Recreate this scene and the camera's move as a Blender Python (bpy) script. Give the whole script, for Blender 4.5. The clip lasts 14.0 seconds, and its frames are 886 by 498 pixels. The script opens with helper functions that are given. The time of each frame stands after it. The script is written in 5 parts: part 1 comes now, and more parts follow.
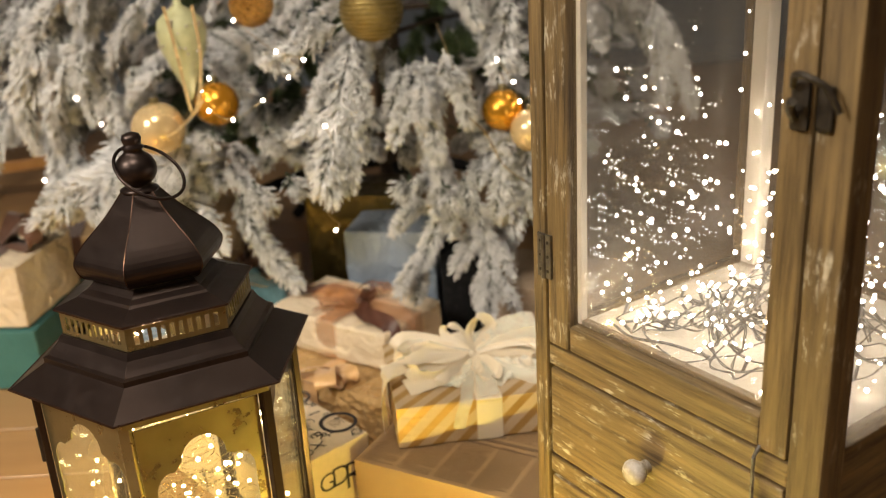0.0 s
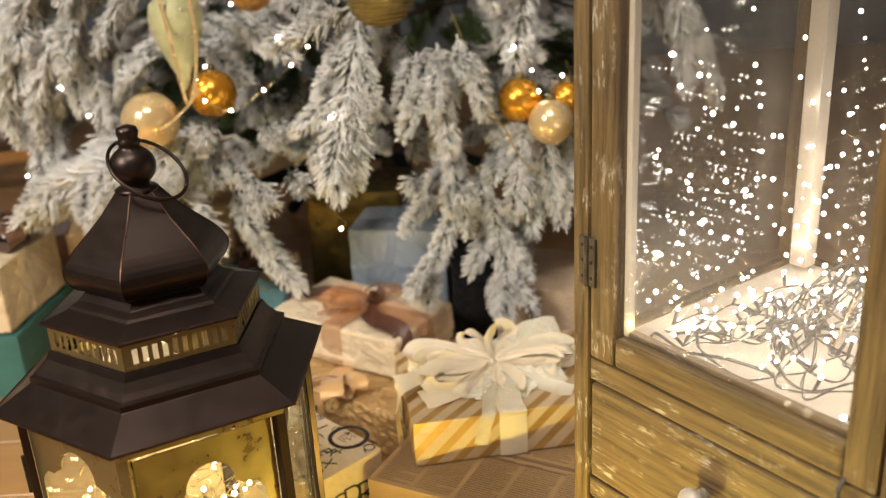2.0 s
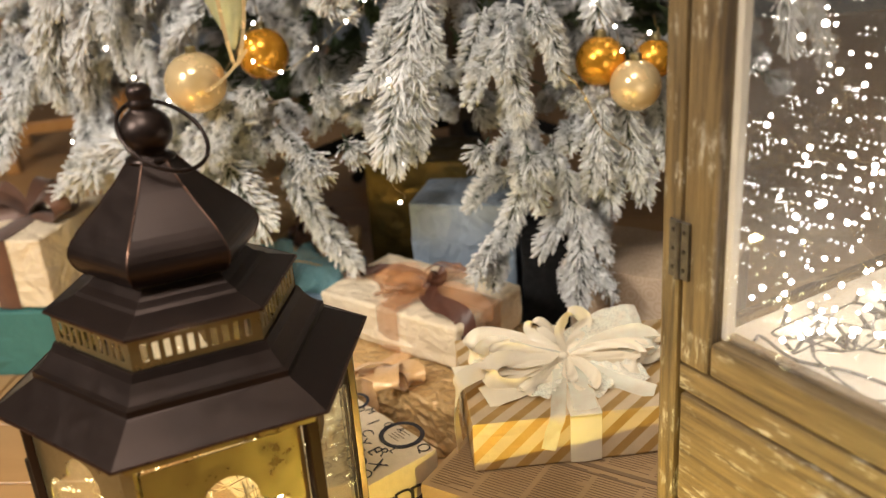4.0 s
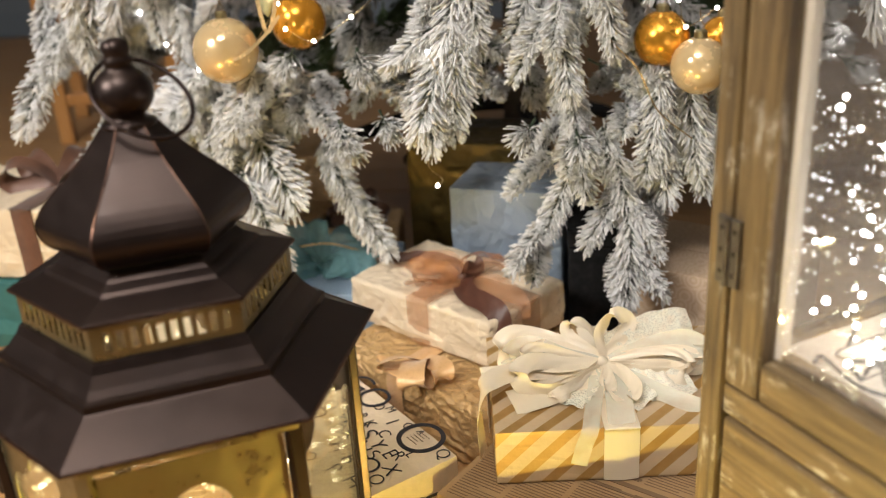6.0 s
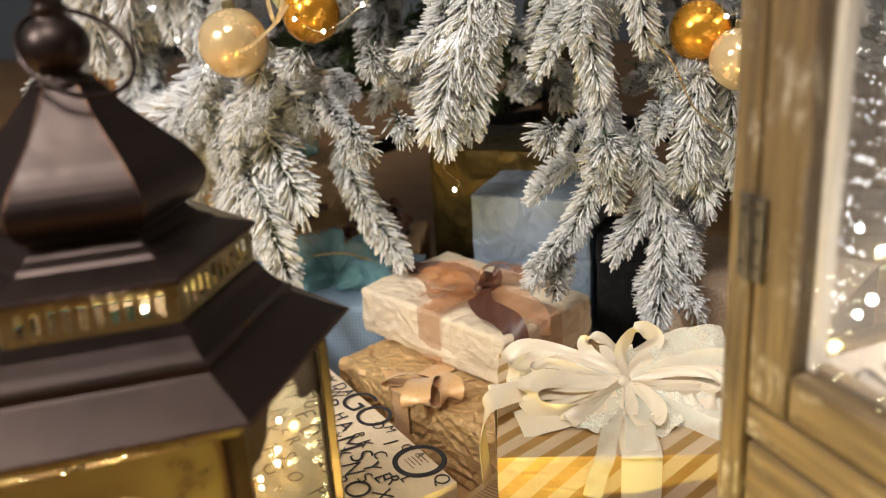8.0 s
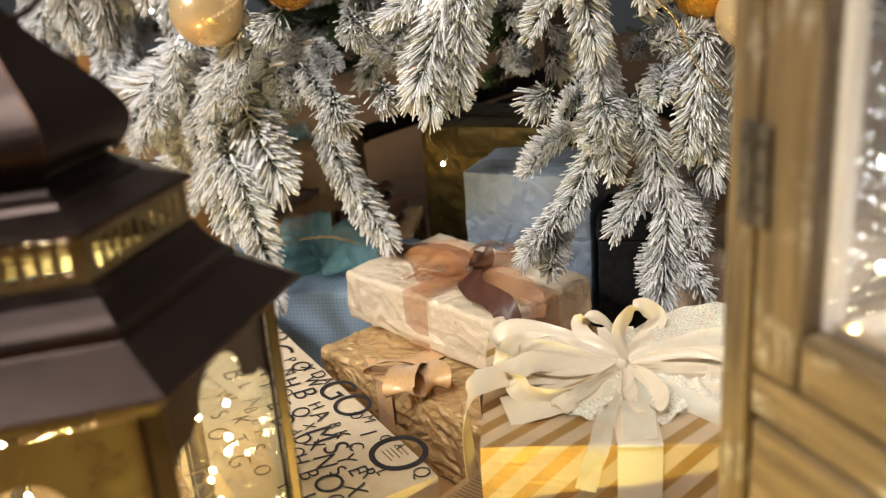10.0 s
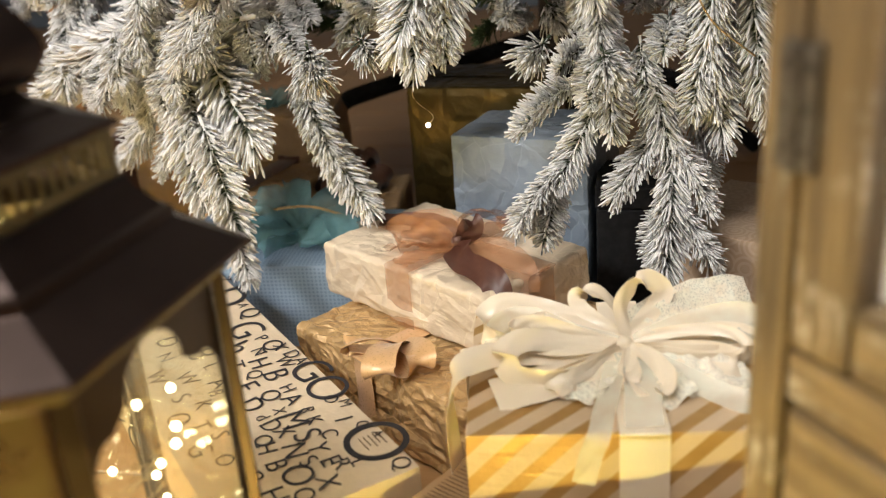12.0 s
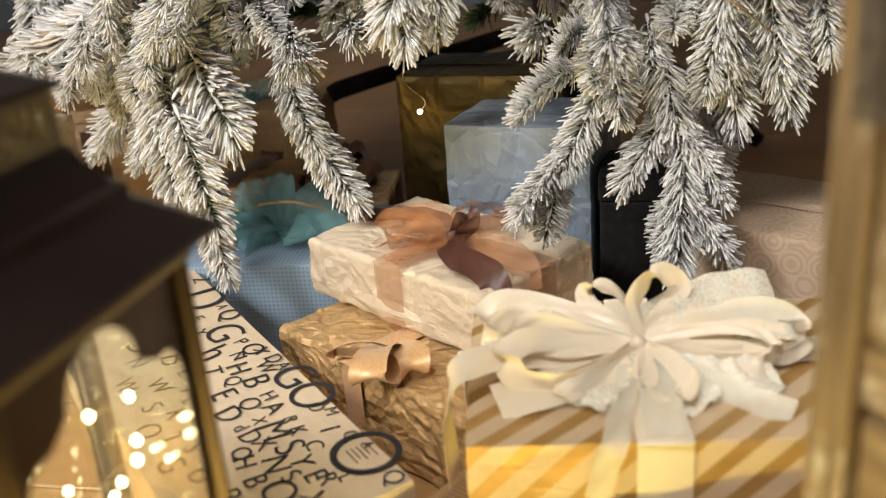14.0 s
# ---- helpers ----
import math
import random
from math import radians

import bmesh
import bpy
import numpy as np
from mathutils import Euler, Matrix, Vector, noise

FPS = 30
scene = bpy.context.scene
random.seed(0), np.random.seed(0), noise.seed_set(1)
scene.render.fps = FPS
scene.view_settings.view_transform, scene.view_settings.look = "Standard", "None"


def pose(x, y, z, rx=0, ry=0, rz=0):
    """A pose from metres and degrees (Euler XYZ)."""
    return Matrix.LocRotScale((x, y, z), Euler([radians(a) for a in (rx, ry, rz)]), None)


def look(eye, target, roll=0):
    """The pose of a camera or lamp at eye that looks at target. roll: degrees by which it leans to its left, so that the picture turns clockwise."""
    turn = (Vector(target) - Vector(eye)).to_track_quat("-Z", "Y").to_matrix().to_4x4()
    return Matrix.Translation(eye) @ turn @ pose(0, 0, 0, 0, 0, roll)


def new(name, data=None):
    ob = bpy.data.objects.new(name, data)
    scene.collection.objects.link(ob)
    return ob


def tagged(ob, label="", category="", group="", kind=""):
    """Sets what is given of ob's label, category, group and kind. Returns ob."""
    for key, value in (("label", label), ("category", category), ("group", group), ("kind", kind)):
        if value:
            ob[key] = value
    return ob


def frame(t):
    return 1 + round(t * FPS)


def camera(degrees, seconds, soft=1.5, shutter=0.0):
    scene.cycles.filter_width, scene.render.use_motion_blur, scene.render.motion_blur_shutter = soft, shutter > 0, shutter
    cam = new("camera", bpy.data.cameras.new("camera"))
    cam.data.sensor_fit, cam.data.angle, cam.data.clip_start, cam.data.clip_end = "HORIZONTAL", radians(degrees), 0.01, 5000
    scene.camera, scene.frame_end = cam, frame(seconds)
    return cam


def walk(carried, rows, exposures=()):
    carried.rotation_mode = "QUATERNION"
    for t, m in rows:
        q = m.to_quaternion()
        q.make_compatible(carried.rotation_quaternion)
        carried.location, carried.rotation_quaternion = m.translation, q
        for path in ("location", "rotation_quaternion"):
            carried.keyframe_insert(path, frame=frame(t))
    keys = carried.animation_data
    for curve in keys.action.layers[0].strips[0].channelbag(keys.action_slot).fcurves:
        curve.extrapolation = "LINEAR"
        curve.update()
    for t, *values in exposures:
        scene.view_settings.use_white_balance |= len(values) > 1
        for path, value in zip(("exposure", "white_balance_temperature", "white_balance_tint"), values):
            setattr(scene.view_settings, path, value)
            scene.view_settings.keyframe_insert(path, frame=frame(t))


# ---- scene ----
cam = camera(50.7, 14.0, soft=1.1)
METRES, EYE, TILT, LEAN, TURN = 0.68, 0.75, 0.0, 0.0, 0.0
ROWS = [
    (0.0, 0.0, 0.0, 0.0, -1.17, -20.28, 3.18),
    (0.5, -0.0181, 0.0321, -0.0035, -0.91, -20.33, 3.08),
    (1.0, -0.0316, 0.0635, -0.0077, -1.17, -20.59, 3.06),
    (1.5, -0.0513, 0.0988, -0.0118, -1.81, -20.78, 2.94),
    (2.0, -0.0619, 0.1342, -0.0259, -2.15, -20.87, 2.99),
    (2.5, -0.0677, 0.1747, -0.0378, -2.17, -21.47, 3.23),
    (3.0, -0.0649, 0.2205, -0.0448, -1.72, -22.01, 3.4),
    (3.5, -0.0543, 0.2715, -0.0627, 0.41, -22.27, 3.74),
    (6.0, 0.0051, 0.4438, -0.1299, 7.32, -23.05, 3.27),
    (6.5, 0.0241, 0.4789, -0.1501, 8.55, -22.59, 3.2),
    (7.0, 0.0364, 0.51, -0.1765, 9.55, -21.92, 3.13),
    (9.5, 0.0821, 0.6292, -0.2888, 12.11, -19.94, 4.06),
    (10.0, 0.0837, 0.6567, -0.3071, 11.99, -20.43, 4.19),
    (10.5, 0.0794, 0.6858, -0.3203, 11.81, -21.02, 4.3),
    (11.0, 0.0768, 0.7128, -0.3397, 11.76, -21.53, 4.2),
    (11.5, 0.074, 0.7401, -0.3522, 11.72, -21.86, 4.17),
    (12.0, 0.0709, 0.763, -0.3623, 11.66, -21.8, 4.08),
    (12.5, 0.0656, 0.7854, -0.3782, 11.53, -21.66, 4.05),
    (13.0, 0.0611, 0.8053, -0.3876, 11.37, -21.74, 4.13),
    (13.5, 0.052, 0.825, -0.3979, 11.02, -21.7, 4.2),
    (14.0, 0.0434, 0.843, -0.4104, 10.86, -21.5, 4.12),
]
walk(cam, [(t, pose(0, 0, EYE, TILT, LEAN, TURN) @ pose(METRES * x, METRES * y, METRES * z, 90 + pitch, roll, yaw)) for t, x, y, z, yaw, pitch, roll in ROWS],
     [(0.0, -0.18, 7350, 10), (1.5, -0.14, 7150, 10), (3.0, -0.08, 7050, 10), (6.0, 0.03, 6450, 10), (14.0, 0.06, 6400, 10)])
cam.data.dof.use_dof = True
cam.data.dof.focus_distance = 0.88
cam.data.dof.aperture_fstop = 4.5

# ---- light: a dim room at night, one soft ceiling lamp, fairy lights ----
world = bpy.data.worlds.new("world")
scene.world = world
world.use_nodes = True
world.node_tree.nodes["Background"].inputs[0].default_value = (1.0, 0.86, 0.7, 1)
world.node_tree.nodes["Background"].inputs[1].default_value = 0.02


def lamp(name, kind, m, power, colour, size=0.1):
    data = bpy.data.lights.new(name, kind)
    data.energy, data.color = power, colour
    if kind == "AREA":
        data.shape, data.size = "DISK", size
    else:
        data.shadow_soft_size = size
    ob = new(name, data)
    ob.matrix_world = m
    return ob


lamp("ceiling_glow", "AREA", look((-0.35, 0.1, 2.36), (-0.2, 1.2, 0.2)), 36, (1.0, 0.965, 0.92), 0.9)
lamp("floor_lamp_glow", "AREA", look((-1.45, -0.05, 1.62), (-0.15, 1.3, 0.3)), 52, (1.0, 0.965, 0.92), 0.55)
for x, y, z, p in ((0.27, 0.82, 0.395, 0.09), (0.29, 0.76, 0.395, 0.09), (0.22, 0.88, 0.39, 0.07)):
    lamp("cabinet_lights_glow", "POINT", pose(x, y, z), p, (1.0, 0.92, 0.84), 0.004)
lamp("lantern_lights_glow", "POINT", pose(-0.289, 0.873, 0.27), 1.0, (1.0, 0.86, 0.50), 0.005)
lamp("floor_lights_glow", "POINT", pose(-0.01, 0.71, 0.030), 4.0, (1.0, 0.82, 0.19), 0.005)
lamp("floor_lights_glow", "POINT", pose(-0.52, 0.95, 0.05), 2.6, (1.0, 0.70, 0.20), 0.005)


# ---- materials ----
def nodes_of(name):
    m = bpy.data.materials.new(name)
    m.use_nodes = True
    nt = m.node_tree
    return m, nt, nt.nodes, nt.links, nt.nodes["Principled BSDF"]


def noise_fac(nt, scale, detail=6, stretch=(1, 1, 1), lo=0.35, hi=0.65, rough=0.6):
    n, l = nt.nodes, nt.links
    tc, mp, no, rm = n.new("ShaderNodeTexCoord"), n.new("ShaderNodeMapping"), n.new("ShaderNodeTexNoise"), n.new("ShaderNodeMapRange")
    info, add = n.new("ShaderNodeObjectInfo"), n.new("ShaderNodeVectorMath")
    mul = n.new("ShaderNodeMath")
    mul.operation, mul.inputs[1].default_value = "MULTIPLY", 7.0
    l.new(info.outputs["Random"], mul.inputs[0])
    l.new(tc.outputs["Object"], add.inputs[0])
    l.new(mul.outputs[0], add.inputs[1])
    mp.inputs["Scale"].default_value = stretch
    l.new(add.outputs[0], mp.inputs[0])
    l.new(mp.outputs[0], no.inputs["Vector"])
    no.inputs["Scale"].default_value, no.inputs["Detail"].default_value, no.inputs["Roughness"].default_value = scale, detail, rough
    rm.inputs["From Min"].default_value, rm.inputs["From Max"].default_value = lo, hi
    l.new(no.outputs["Fac"], rm.inputs["Value"])
    return rm.outputs[0]


def mixed(nt, fac, a, b):
    mx = nt.nodes.new("ShaderNodeMix")
    mx.data_type = "RGBA"
    for sock, v in ((mx.inputs[6], a), (mx.inputs[7], b)):
        if isinstance(v, tuple):
            sock.default_value = (*v, 1)
        else:
            nt.links.new(v, sock)
    if isinstance(fac, float):
        mx.inputs[0].default_value = fac
    else:
        nt.links.new(fac, mx.inputs[0])
    return mx.outputs[2]


def bumped(nt, height, strength, dist, bsdf):
    b = nt.nodes.new("ShaderNodeBump")
    b.inputs["Strength"].default_value, b.inputs["Distance"].default_value = strength, dist
    nt.links.new(height, b.inputs["Height"])
    nt.links.new(b.outputs[0], bsdf.inputs["Normal"])


def surface(name, a, b, rough=0.5, metal=0.0, scale=12, fine=90, bump=0.3, dist=0.002, stretch=(1, 1, 1), sheen=0.0, rough_var=0.12):
    m, nt, n, l, p = nodes_of(name)
    f1, f2 = noise_fac(nt, scale, 5, stretch), noise_fac(nt, fine, 4, stretch)
    col = mixed(nt, f1, a, b)
    col = mixed(nt, mixed(nt, f2, (0, 0, 0), (0.35, 0.35, 0.35)), col, tuple(0.6 * x + 0.4 * y for x, y in zip(b, (min(1, v * 1.5) for v in a))))
    l.new(col, p.inputs["Base Color"])
    rr = n.new("ShaderNodeMapRange")
    rr.inputs["To Min"].default_value, rr.inputs["To Max"].default_value = max(0.03, rough - rough_var), min(1, rough + rough_var)
    l.new(f2, rr.inputs["Value"])
    l.new(rr.outputs[0], p.inputs["Roughness"])
    p.inputs["Metallic"].default_value = metal
    p.inputs["Sheen Weight"].default_value = sheen
    if bump:
        bumped(nt, f2, bump, dist, p)
    return m


def worn_wood(name, stretch):
    """Brown stained wood with grain along one axis and rubbed-off whitish paint."""
    m, nt, n, l, p = nodes_of(name)
    grain = noise_fac(nt, 120, 8, stretch, 0.36, 0.64, 0.68)
    tone = noise_fac(nt, 9, 4, (1, 1, 1), 0.35, 0.7)
    streak = noise_fac(nt, 38, 4, tuple(0.5 * s for s in stretch), 0.58, 0.74)
    white = noise_fac(nt, 170, 8, tuple(0.14 + 0.86 * s for s in stretch), 0.53, 0.59, 0.72)
    blot = noise_fac(nt, 21, 4, (1, 1, 1), 0.53, 0.68)
    col = mixed(nt, grain, (0.052, 0.031, 0.013), (0.25, 0.165, 0.070))
    tn = n.new("ShaderNodeMath")
    tn.operation, tn.inputs[1].default_value = "MULTIPLY", 0.5
    l.new(tone, tn.inputs[0])
    col = mixed(nt, tn.outputs[0], col, (0.145, 0.098, 0.044))
    dark = n.new("ShaderNodeMath")
    dark.operation, dark.inputs[1].default_value = "MULTIPLY", 0.75
    l.new(streak, dark.inputs[0])
    col = mixed(nt, dark.outputs[0], col, (0.045, 0.028, 0.014))
    mul = n.new("ShaderNodeMath")
    mul.operation = "MULTIPLY"
    l.new(white, mul.inputs[0])
    l.new(blot, mul.inputs[1])
    col = mixed(nt, mul.outputs[0], col, (0.56, 0.50, 0.39))
    l.new(col, p.inputs["Base Color"])
    p.inputs["Roughness"].default_value = 0.55
    bumped(nt, grain, 0.5, 0.0012, p)
    return m


WOOD_V = worn_wood("worn_wood_upright", (1, 1, 0.06))
WOOD_H = worn_wood("worn_wood_across", (0.06, 1, 1))
WOOD_D = worn_wood("worn_wood_deep", (1, 0.06, 1))
PALE = surface("pale_inner_wood", (0.52, 0.45, 0.36), (0.62, 0.56, 0.47), 0.55, scale=20, fine=160, stretch=(1, 1, 0.1))
BRONZE = surface("dark_bronze_metal", (0.034, 0.023, 0.020), (0.046, 0.030, 0.025), 0.34, 0.75, 9, 70, 0.04, 0.0004, rough_var=0.05)
COPPER_EDGE = surface("rubbed_copper_edge", (0.10, 0.048, 0.028), (0.06, 0.034, 0.026), 0.38, 0.85, 60, 300, 0.1, 0.0005)
BRASS = surface("aged_brass_metal", (0.20, 0.165, 0.085), (0.27, 0.225, 0.12), 0.36, 0.8, 12, 60, 0.03, 0.0006)
PEWTER = surface("dull_grey_steel", (0.07, 0.06, 0.05), (0.14, 0.12, 0.095), 0.45, 0.6, 60, 300, 0.3, 0.001)
IRON = surface("blackened_iron", (0.028, 0.023, 0.018), (0.060, 0.048, 0.036), 0.5, 0.7, 60, 300, 0.3, 0.001)
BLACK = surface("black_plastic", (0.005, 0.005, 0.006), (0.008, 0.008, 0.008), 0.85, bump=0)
KRAFT = surface("kraft_paper", (0.46, 0.29, 0.14), (0.54, 0.36, 0.19), 0.55, 0.0, 10, 60, 0.5, 0.002)
TEAL = surface("teal_paper", (0.03, 0.12, 0.12), (0.05, 0.17, 0.16), 0.5)


def satin(name, colour, through_light=0.4):
    m, nt, n, l, p = nodes_of(name)
    out = n["Material Output"]
    tr, mx = n.new("ShaderNodeBsdfTranslucent"), n.new("ShaderNodeMixShader")
    col = mixed(nt, noise_fac(nt, 12), colour, tuple(min(1, 1.05 * c) for c in colour))
    l.new(col, p.inputs["Base Color"])
    l.new(col, tr.inputs["Color"])
    p.inputs["Roughness"].default_value = 0.27
    p.inputs["Specular IOR Level"].default_value = 0.8
    mx.inputs[0].default_value = through_light
    l.new(p.outputs[0], mx.inputs[1])
    l.new(tr.outputs[0], mx.inputs[2])
    l.new(mx.outputs[0], out.inputs["Surface"])
    return m


SATIN = satin("cream_satin", (0.95, 0.84, 0.66), 0.18)
COPPER_SATIN = surface("copper_satin", (0.58, 0.34, 0.145), (0.64, 0.39, 0.18), 0.30, 0.1, 14, 500, 0.05, 0.0002, (1, 1, 1), 0.4, 0.04)
BROWN_SATIN = surface("brown_satin", (0.085, 0.034, 0.018), (0.15, 0.062, 0.032), 0.45, 0.1, 30, 300, 0.1, 0.0005, sheen=0.4)
INK = surface("black_ink", (0.018, 0.017, 0.022), (0.03, 0.028, 0.034), 0.5, bump=0)


def crumpled(name, a, b, rough, metal, scale=26, relief=0.6):
    """Wrapping paper with sharp random folds."""
    m, nt, n, l, p = nodes_of(name)
    tc, wob, add, v1, v2 = n.new("ShaderNodeTexCoord"), n.new("ShaderNodeTexNoise"), n.new("ShaderNodeVectorMath"), n.new("ShaderNodeTexVoronoi"), n.new("ShaderNodeTexVoronoi")
    wob.inputs["Scale"].default_value, wob.inputs["Detail"].default_value = 9, 3
    sc = n.new("ShaderNodeVectorMath")
    sc.operation, sc.inputs[3].default_value = "SCALE", 0.06
    l.new(tc.outputs["Object"], wob.inputs["Vector"])
    l.new(wob.outputs["Color"], sc.inputs[0])
    l.new(tc.outputs["Object"], add.inputs[0])
    l.new(sc.outputs[0], add.inputs[1])
    v1.inputs["Scale"].default_value, v2.inputs["Scale"].default_value = scale, scale * 2.3
    v1.feature = "DISTANCE_TO_EDGE"
    for v in (v1, v2):
        l.new(add.outputs[0], v.inputs["Vector"])
    half, tot = n.new("ShaderNodeMath"), n.new("ShaderNodeMath")
    half.operation, half.inputs[1].default_value = "MULTIPLY", 0.4
    tot.operation = "ADD"
    l.new(v2.outputs["Distance"], half.inputs[0])
    cut = n.new("ShaderNodeMath")
    cut.operation, cut.inputs[1].default_value = "MINIMUM", 0.16
    l.new(v1.outputs["Distance"], cut.inputs[0])
    l.new(cut.outputs[0], tot.inputs[0])
    l.new(half.outputs[0], tot.inputs[1])
    fine, three = noise_fac(nt, 130, 5, (1, 1, 1), 0.3, 0.7, 0.65), n.new("ShaderNodeMath")
    three.operation, three.inputs[1].default_value = "MULTIPLY_ADD", 0.06
    l.new(fine, three.inputs[0])
    l.new(tot.outputs[0], three.inputs[2])
    col = mixed(nt, noise_fac(nt, 9, 5), a, b)
    rub = n.new("ShaderNodeMapRange")
    rub.inputs["From Min"].default_value, rub.inputs["From Max"].default_value, rub.inputs["To Max"].default_value, rub.inputs["To Min"].default_value = 0.0, 0.02, 0.0, 0.45
    l.new(v1.outputs["Distance"], rub.inputs["Value"])
    col = mixed(nt, rub.outputs[0], col, tuple(min(0.9, c * 1.25) for c in b))
    l.new(col, p.inputs["Base Color"])
    p.inputs["Roughness"].default_value, p.inputs["Metallic"].default_value = rough, metal
    bumped(nt, three.outputs[0], relief, 0.011, p)
    return m


GOLD_KRAFT = crumpled("crumpled_golden_paper", (0.50, 0.31, 0.13), (0.64, 0.43, 0.20), 0.38, 0.2, 34, 1.0)
CREAM_PAPER = crumpled("crumpled_cream_paper", (0.68, 0.55, 0.39), (0.77, 0.64, 0.47), 0.48, 0.0, 24)
BLUE_PAPER = crumpled("crumpled_blue_paper", (0.23, 0.29, 0.37), (0.33, 0.39, 0.46), 0.4, 0.1, 24)
DARK_GOLD = crumpled("dark_gold_foil", (0.09, 0.058, 0.014), (0.15, 0.10, 0.028), 0.35, 0.7, 20)
LETTER_PAPER = surface("printed_cream_paper", (0.66, 0.53, 0.37), (0.70, 0.57, 0.41), 0.42, 0.0, 8, 120, 0.15, 0.001)
NEWS = surface("brown_news_paper", (0.36, 0.225, 0.11), (0.40, 0.26, 0.135), 0.55, 0.0, 10, 90, 0.2, 0.001)
NEWS_INK = surface("faded_brown_ink", (0.17, 0.10, 0.055), (0.22, 0.14, 0.08), 0.6, bump=0)
WALL = surface("grey_blue_wall_paint", (0.15, 0.18, 0.215), (0.17, 0.20, 0.235), 0.7, 0, 3, 120, 0.1, 0.001)
CEIL = surface("white_ceiling_paint", (0.75, 0.73, 0.70), (0.8, 0.78, 0.75), 0.8, 0, 3, 120, 0.1, 0.001)
BARK = surface("dark_bark", (0.05, 0.035, 0.02), (0.08, 0.055, 0.035), 0.8, 0, 30, 120, 0.6, 0.004)
ORANGE_WOOD = surface("orange_varnished_wood", (0.42, 0.19, 0.055), (0.50, 0.25, 0.08), 0.35, 0, 14, 120, 0.15, 0.001, stretch=(1, 1, 0.15))
WIRE_DARK = surface("grey_green_cable", (0.085, 0.075, 0.062), (0.13, 0.115, 0.095), 0.32)
WIRE_GOLD = surface("thin_copper_wire", (0.50, 0.38, 0.20), (0.58, 0.45, 0.26), 0.3, 0.9)
PEARL = surface("pearl_champagne_glass", (0.66, 0.46, 0.22), (0.74, 0.56, 0.32), 0.2, 0.4, 7, 45, 0.0, 0.0005)
AMBER = surface("amber_gold_glass", (0.62, 0.27, 0.025), (0.70, 0.34, 0.04), 0.22, 0.65, 7, 45, 0.0, 0.0005)
OLD_GOLD = surface("woven_old_gold", (0.17, 0.12, 0.035), (0.34, 0.25, 0.09), 0.4, 0.6, 30, 140, 0.5, 0.002)
GLITTER = surface("copper_glitter", (0.55, 0.25, 0.05), (0.75, 0.42, 0.12), 0.3, 0.8, 120, 420, 1.0, 0.003)
KNOB = surface("cream_enamel", (0.50, 0.46, 0.40), (0.40, 0.36, 0.30), 0.25, 0.0, 60, 200, 0.1, 0.0005)


def floor_boards():
    m, nt, n, l, p = nodes_of("honey_floor_boards")
    grain = noise_fac(nt, 30, 6, (0.12, 1, 1), 0.3, 0.7)
    tone = noise_fac(nt, 3, 4, (1, 1, 1), 0.3, 0.7)
    info = n.new("ShaderNodeObjectInfo")
    col = mixed(nt, grain, (0.30, 0.155, 0.055), (0.42, 0.24, 0.10))
    col = mixed(nt, tone, col, (0.36, 0.20, 0.08))
    col = mixed(nt, info.outputs["Random"], col, (0.38, 0.22, 0.095))
    l.new(col, p.inputs["Base Color"])
    p.inputs["Roughness"].default_value = 0.38
    bumped(nt, grain, 0.2, 0.001, p)
    return m


FLOOR = floor_boards()


def flock(name, lo, hi):
    """Fir needles: green at the root, coated white towards the tip; how much differs from needle to needle."""
    m, nt, n, l, p = nodes_of(name)
    at, isl = n.new("ShaderNodeAttribute"), n.new("ShaderNodeNewGeometry")
    at.attribute_name = "along"
    rm = n.new("ShaderNodeMapRange")
    add = n.new("ShaderNodeMath")
    add.operation = "ADD"
    sub = n.new("ShaderNodeMath")
    sub.operation, sub.inputs[1].default_value = "MULTIPLY", 0.55
    l.new(isl.outputs["Random Per Island"], sub.inputs[0])
    l.new(at.outputs["Fac"], add.inputs[0])
    l.new(sub.outputs[0], add.inputs[1])
    rm.inputs["From Min"].default_value, rm.inputs["From Max"].default_value = lo, hi
    l.new(add.outputs[0], rm.inputs["Value"])
    spot = noise_fac(nt, 60, 4, (1, 1, 1), 0.18, 0.48)
    mul = n.new("ShaderNodeMath")
    mul.operation = "MULTIPLY"
    l.new(rm.outputs[0], mul.inputs[0])
    l.new(spot, mul.inputs[1])
    green = mixed(nt, isl.outputs["Random Per Island"], (0.035, 0.055, 0.028), (0.085, 0.10, 0.05))
    white = mixed(nt, noise_fac(nt, 25, 3), (0.75, 0.74, 0.735), (0.88, 0.87, 0.865))
    l.new(mixed(nt, mul.outputs[0], green, white), p.inputs["Base Color"])
    p.inputs["Roughness"].default_value = 0.85
    bumped(nt, noise_fac(nt, 700, 3), 0.4, 0.001, p)
    return m


NEEDLE = flock("flocked_needles", 0.36, 0.72)
TIPPED = flock("green_needles_with_flocked_tips", 0.62, 1.05)
# unflocked needles, kept dark so the inside of the tree reads as shaded
GREEN = surface("bare_green_depth_needles", (0.035, 0.06, 0.022), (0.08, 0.11, 0.045), 0.6, bump=0)


def glow(name, colour, strength):
    m, nt, n, l, p = nodes_of(name)
    p.inputs["Base Color"].default_value = (0.8, 0.8, 0.8, 1)
    p.inputs["Emission Color"].default_value = (*colour, 1)
    p.inputs["Emission Strength"].default_value = strength
    return m


BULB_W = glow("white_light_bulb", (1.0, 0.95, 0.88), 34)
BULB_Y = glow("yellow_light_bulb", (1.0, 0.82, 0.45), 30)
LAMP_GLASS = glow("ceiling_lamp_opal", (1.0, 0.9, 0.75), 3)


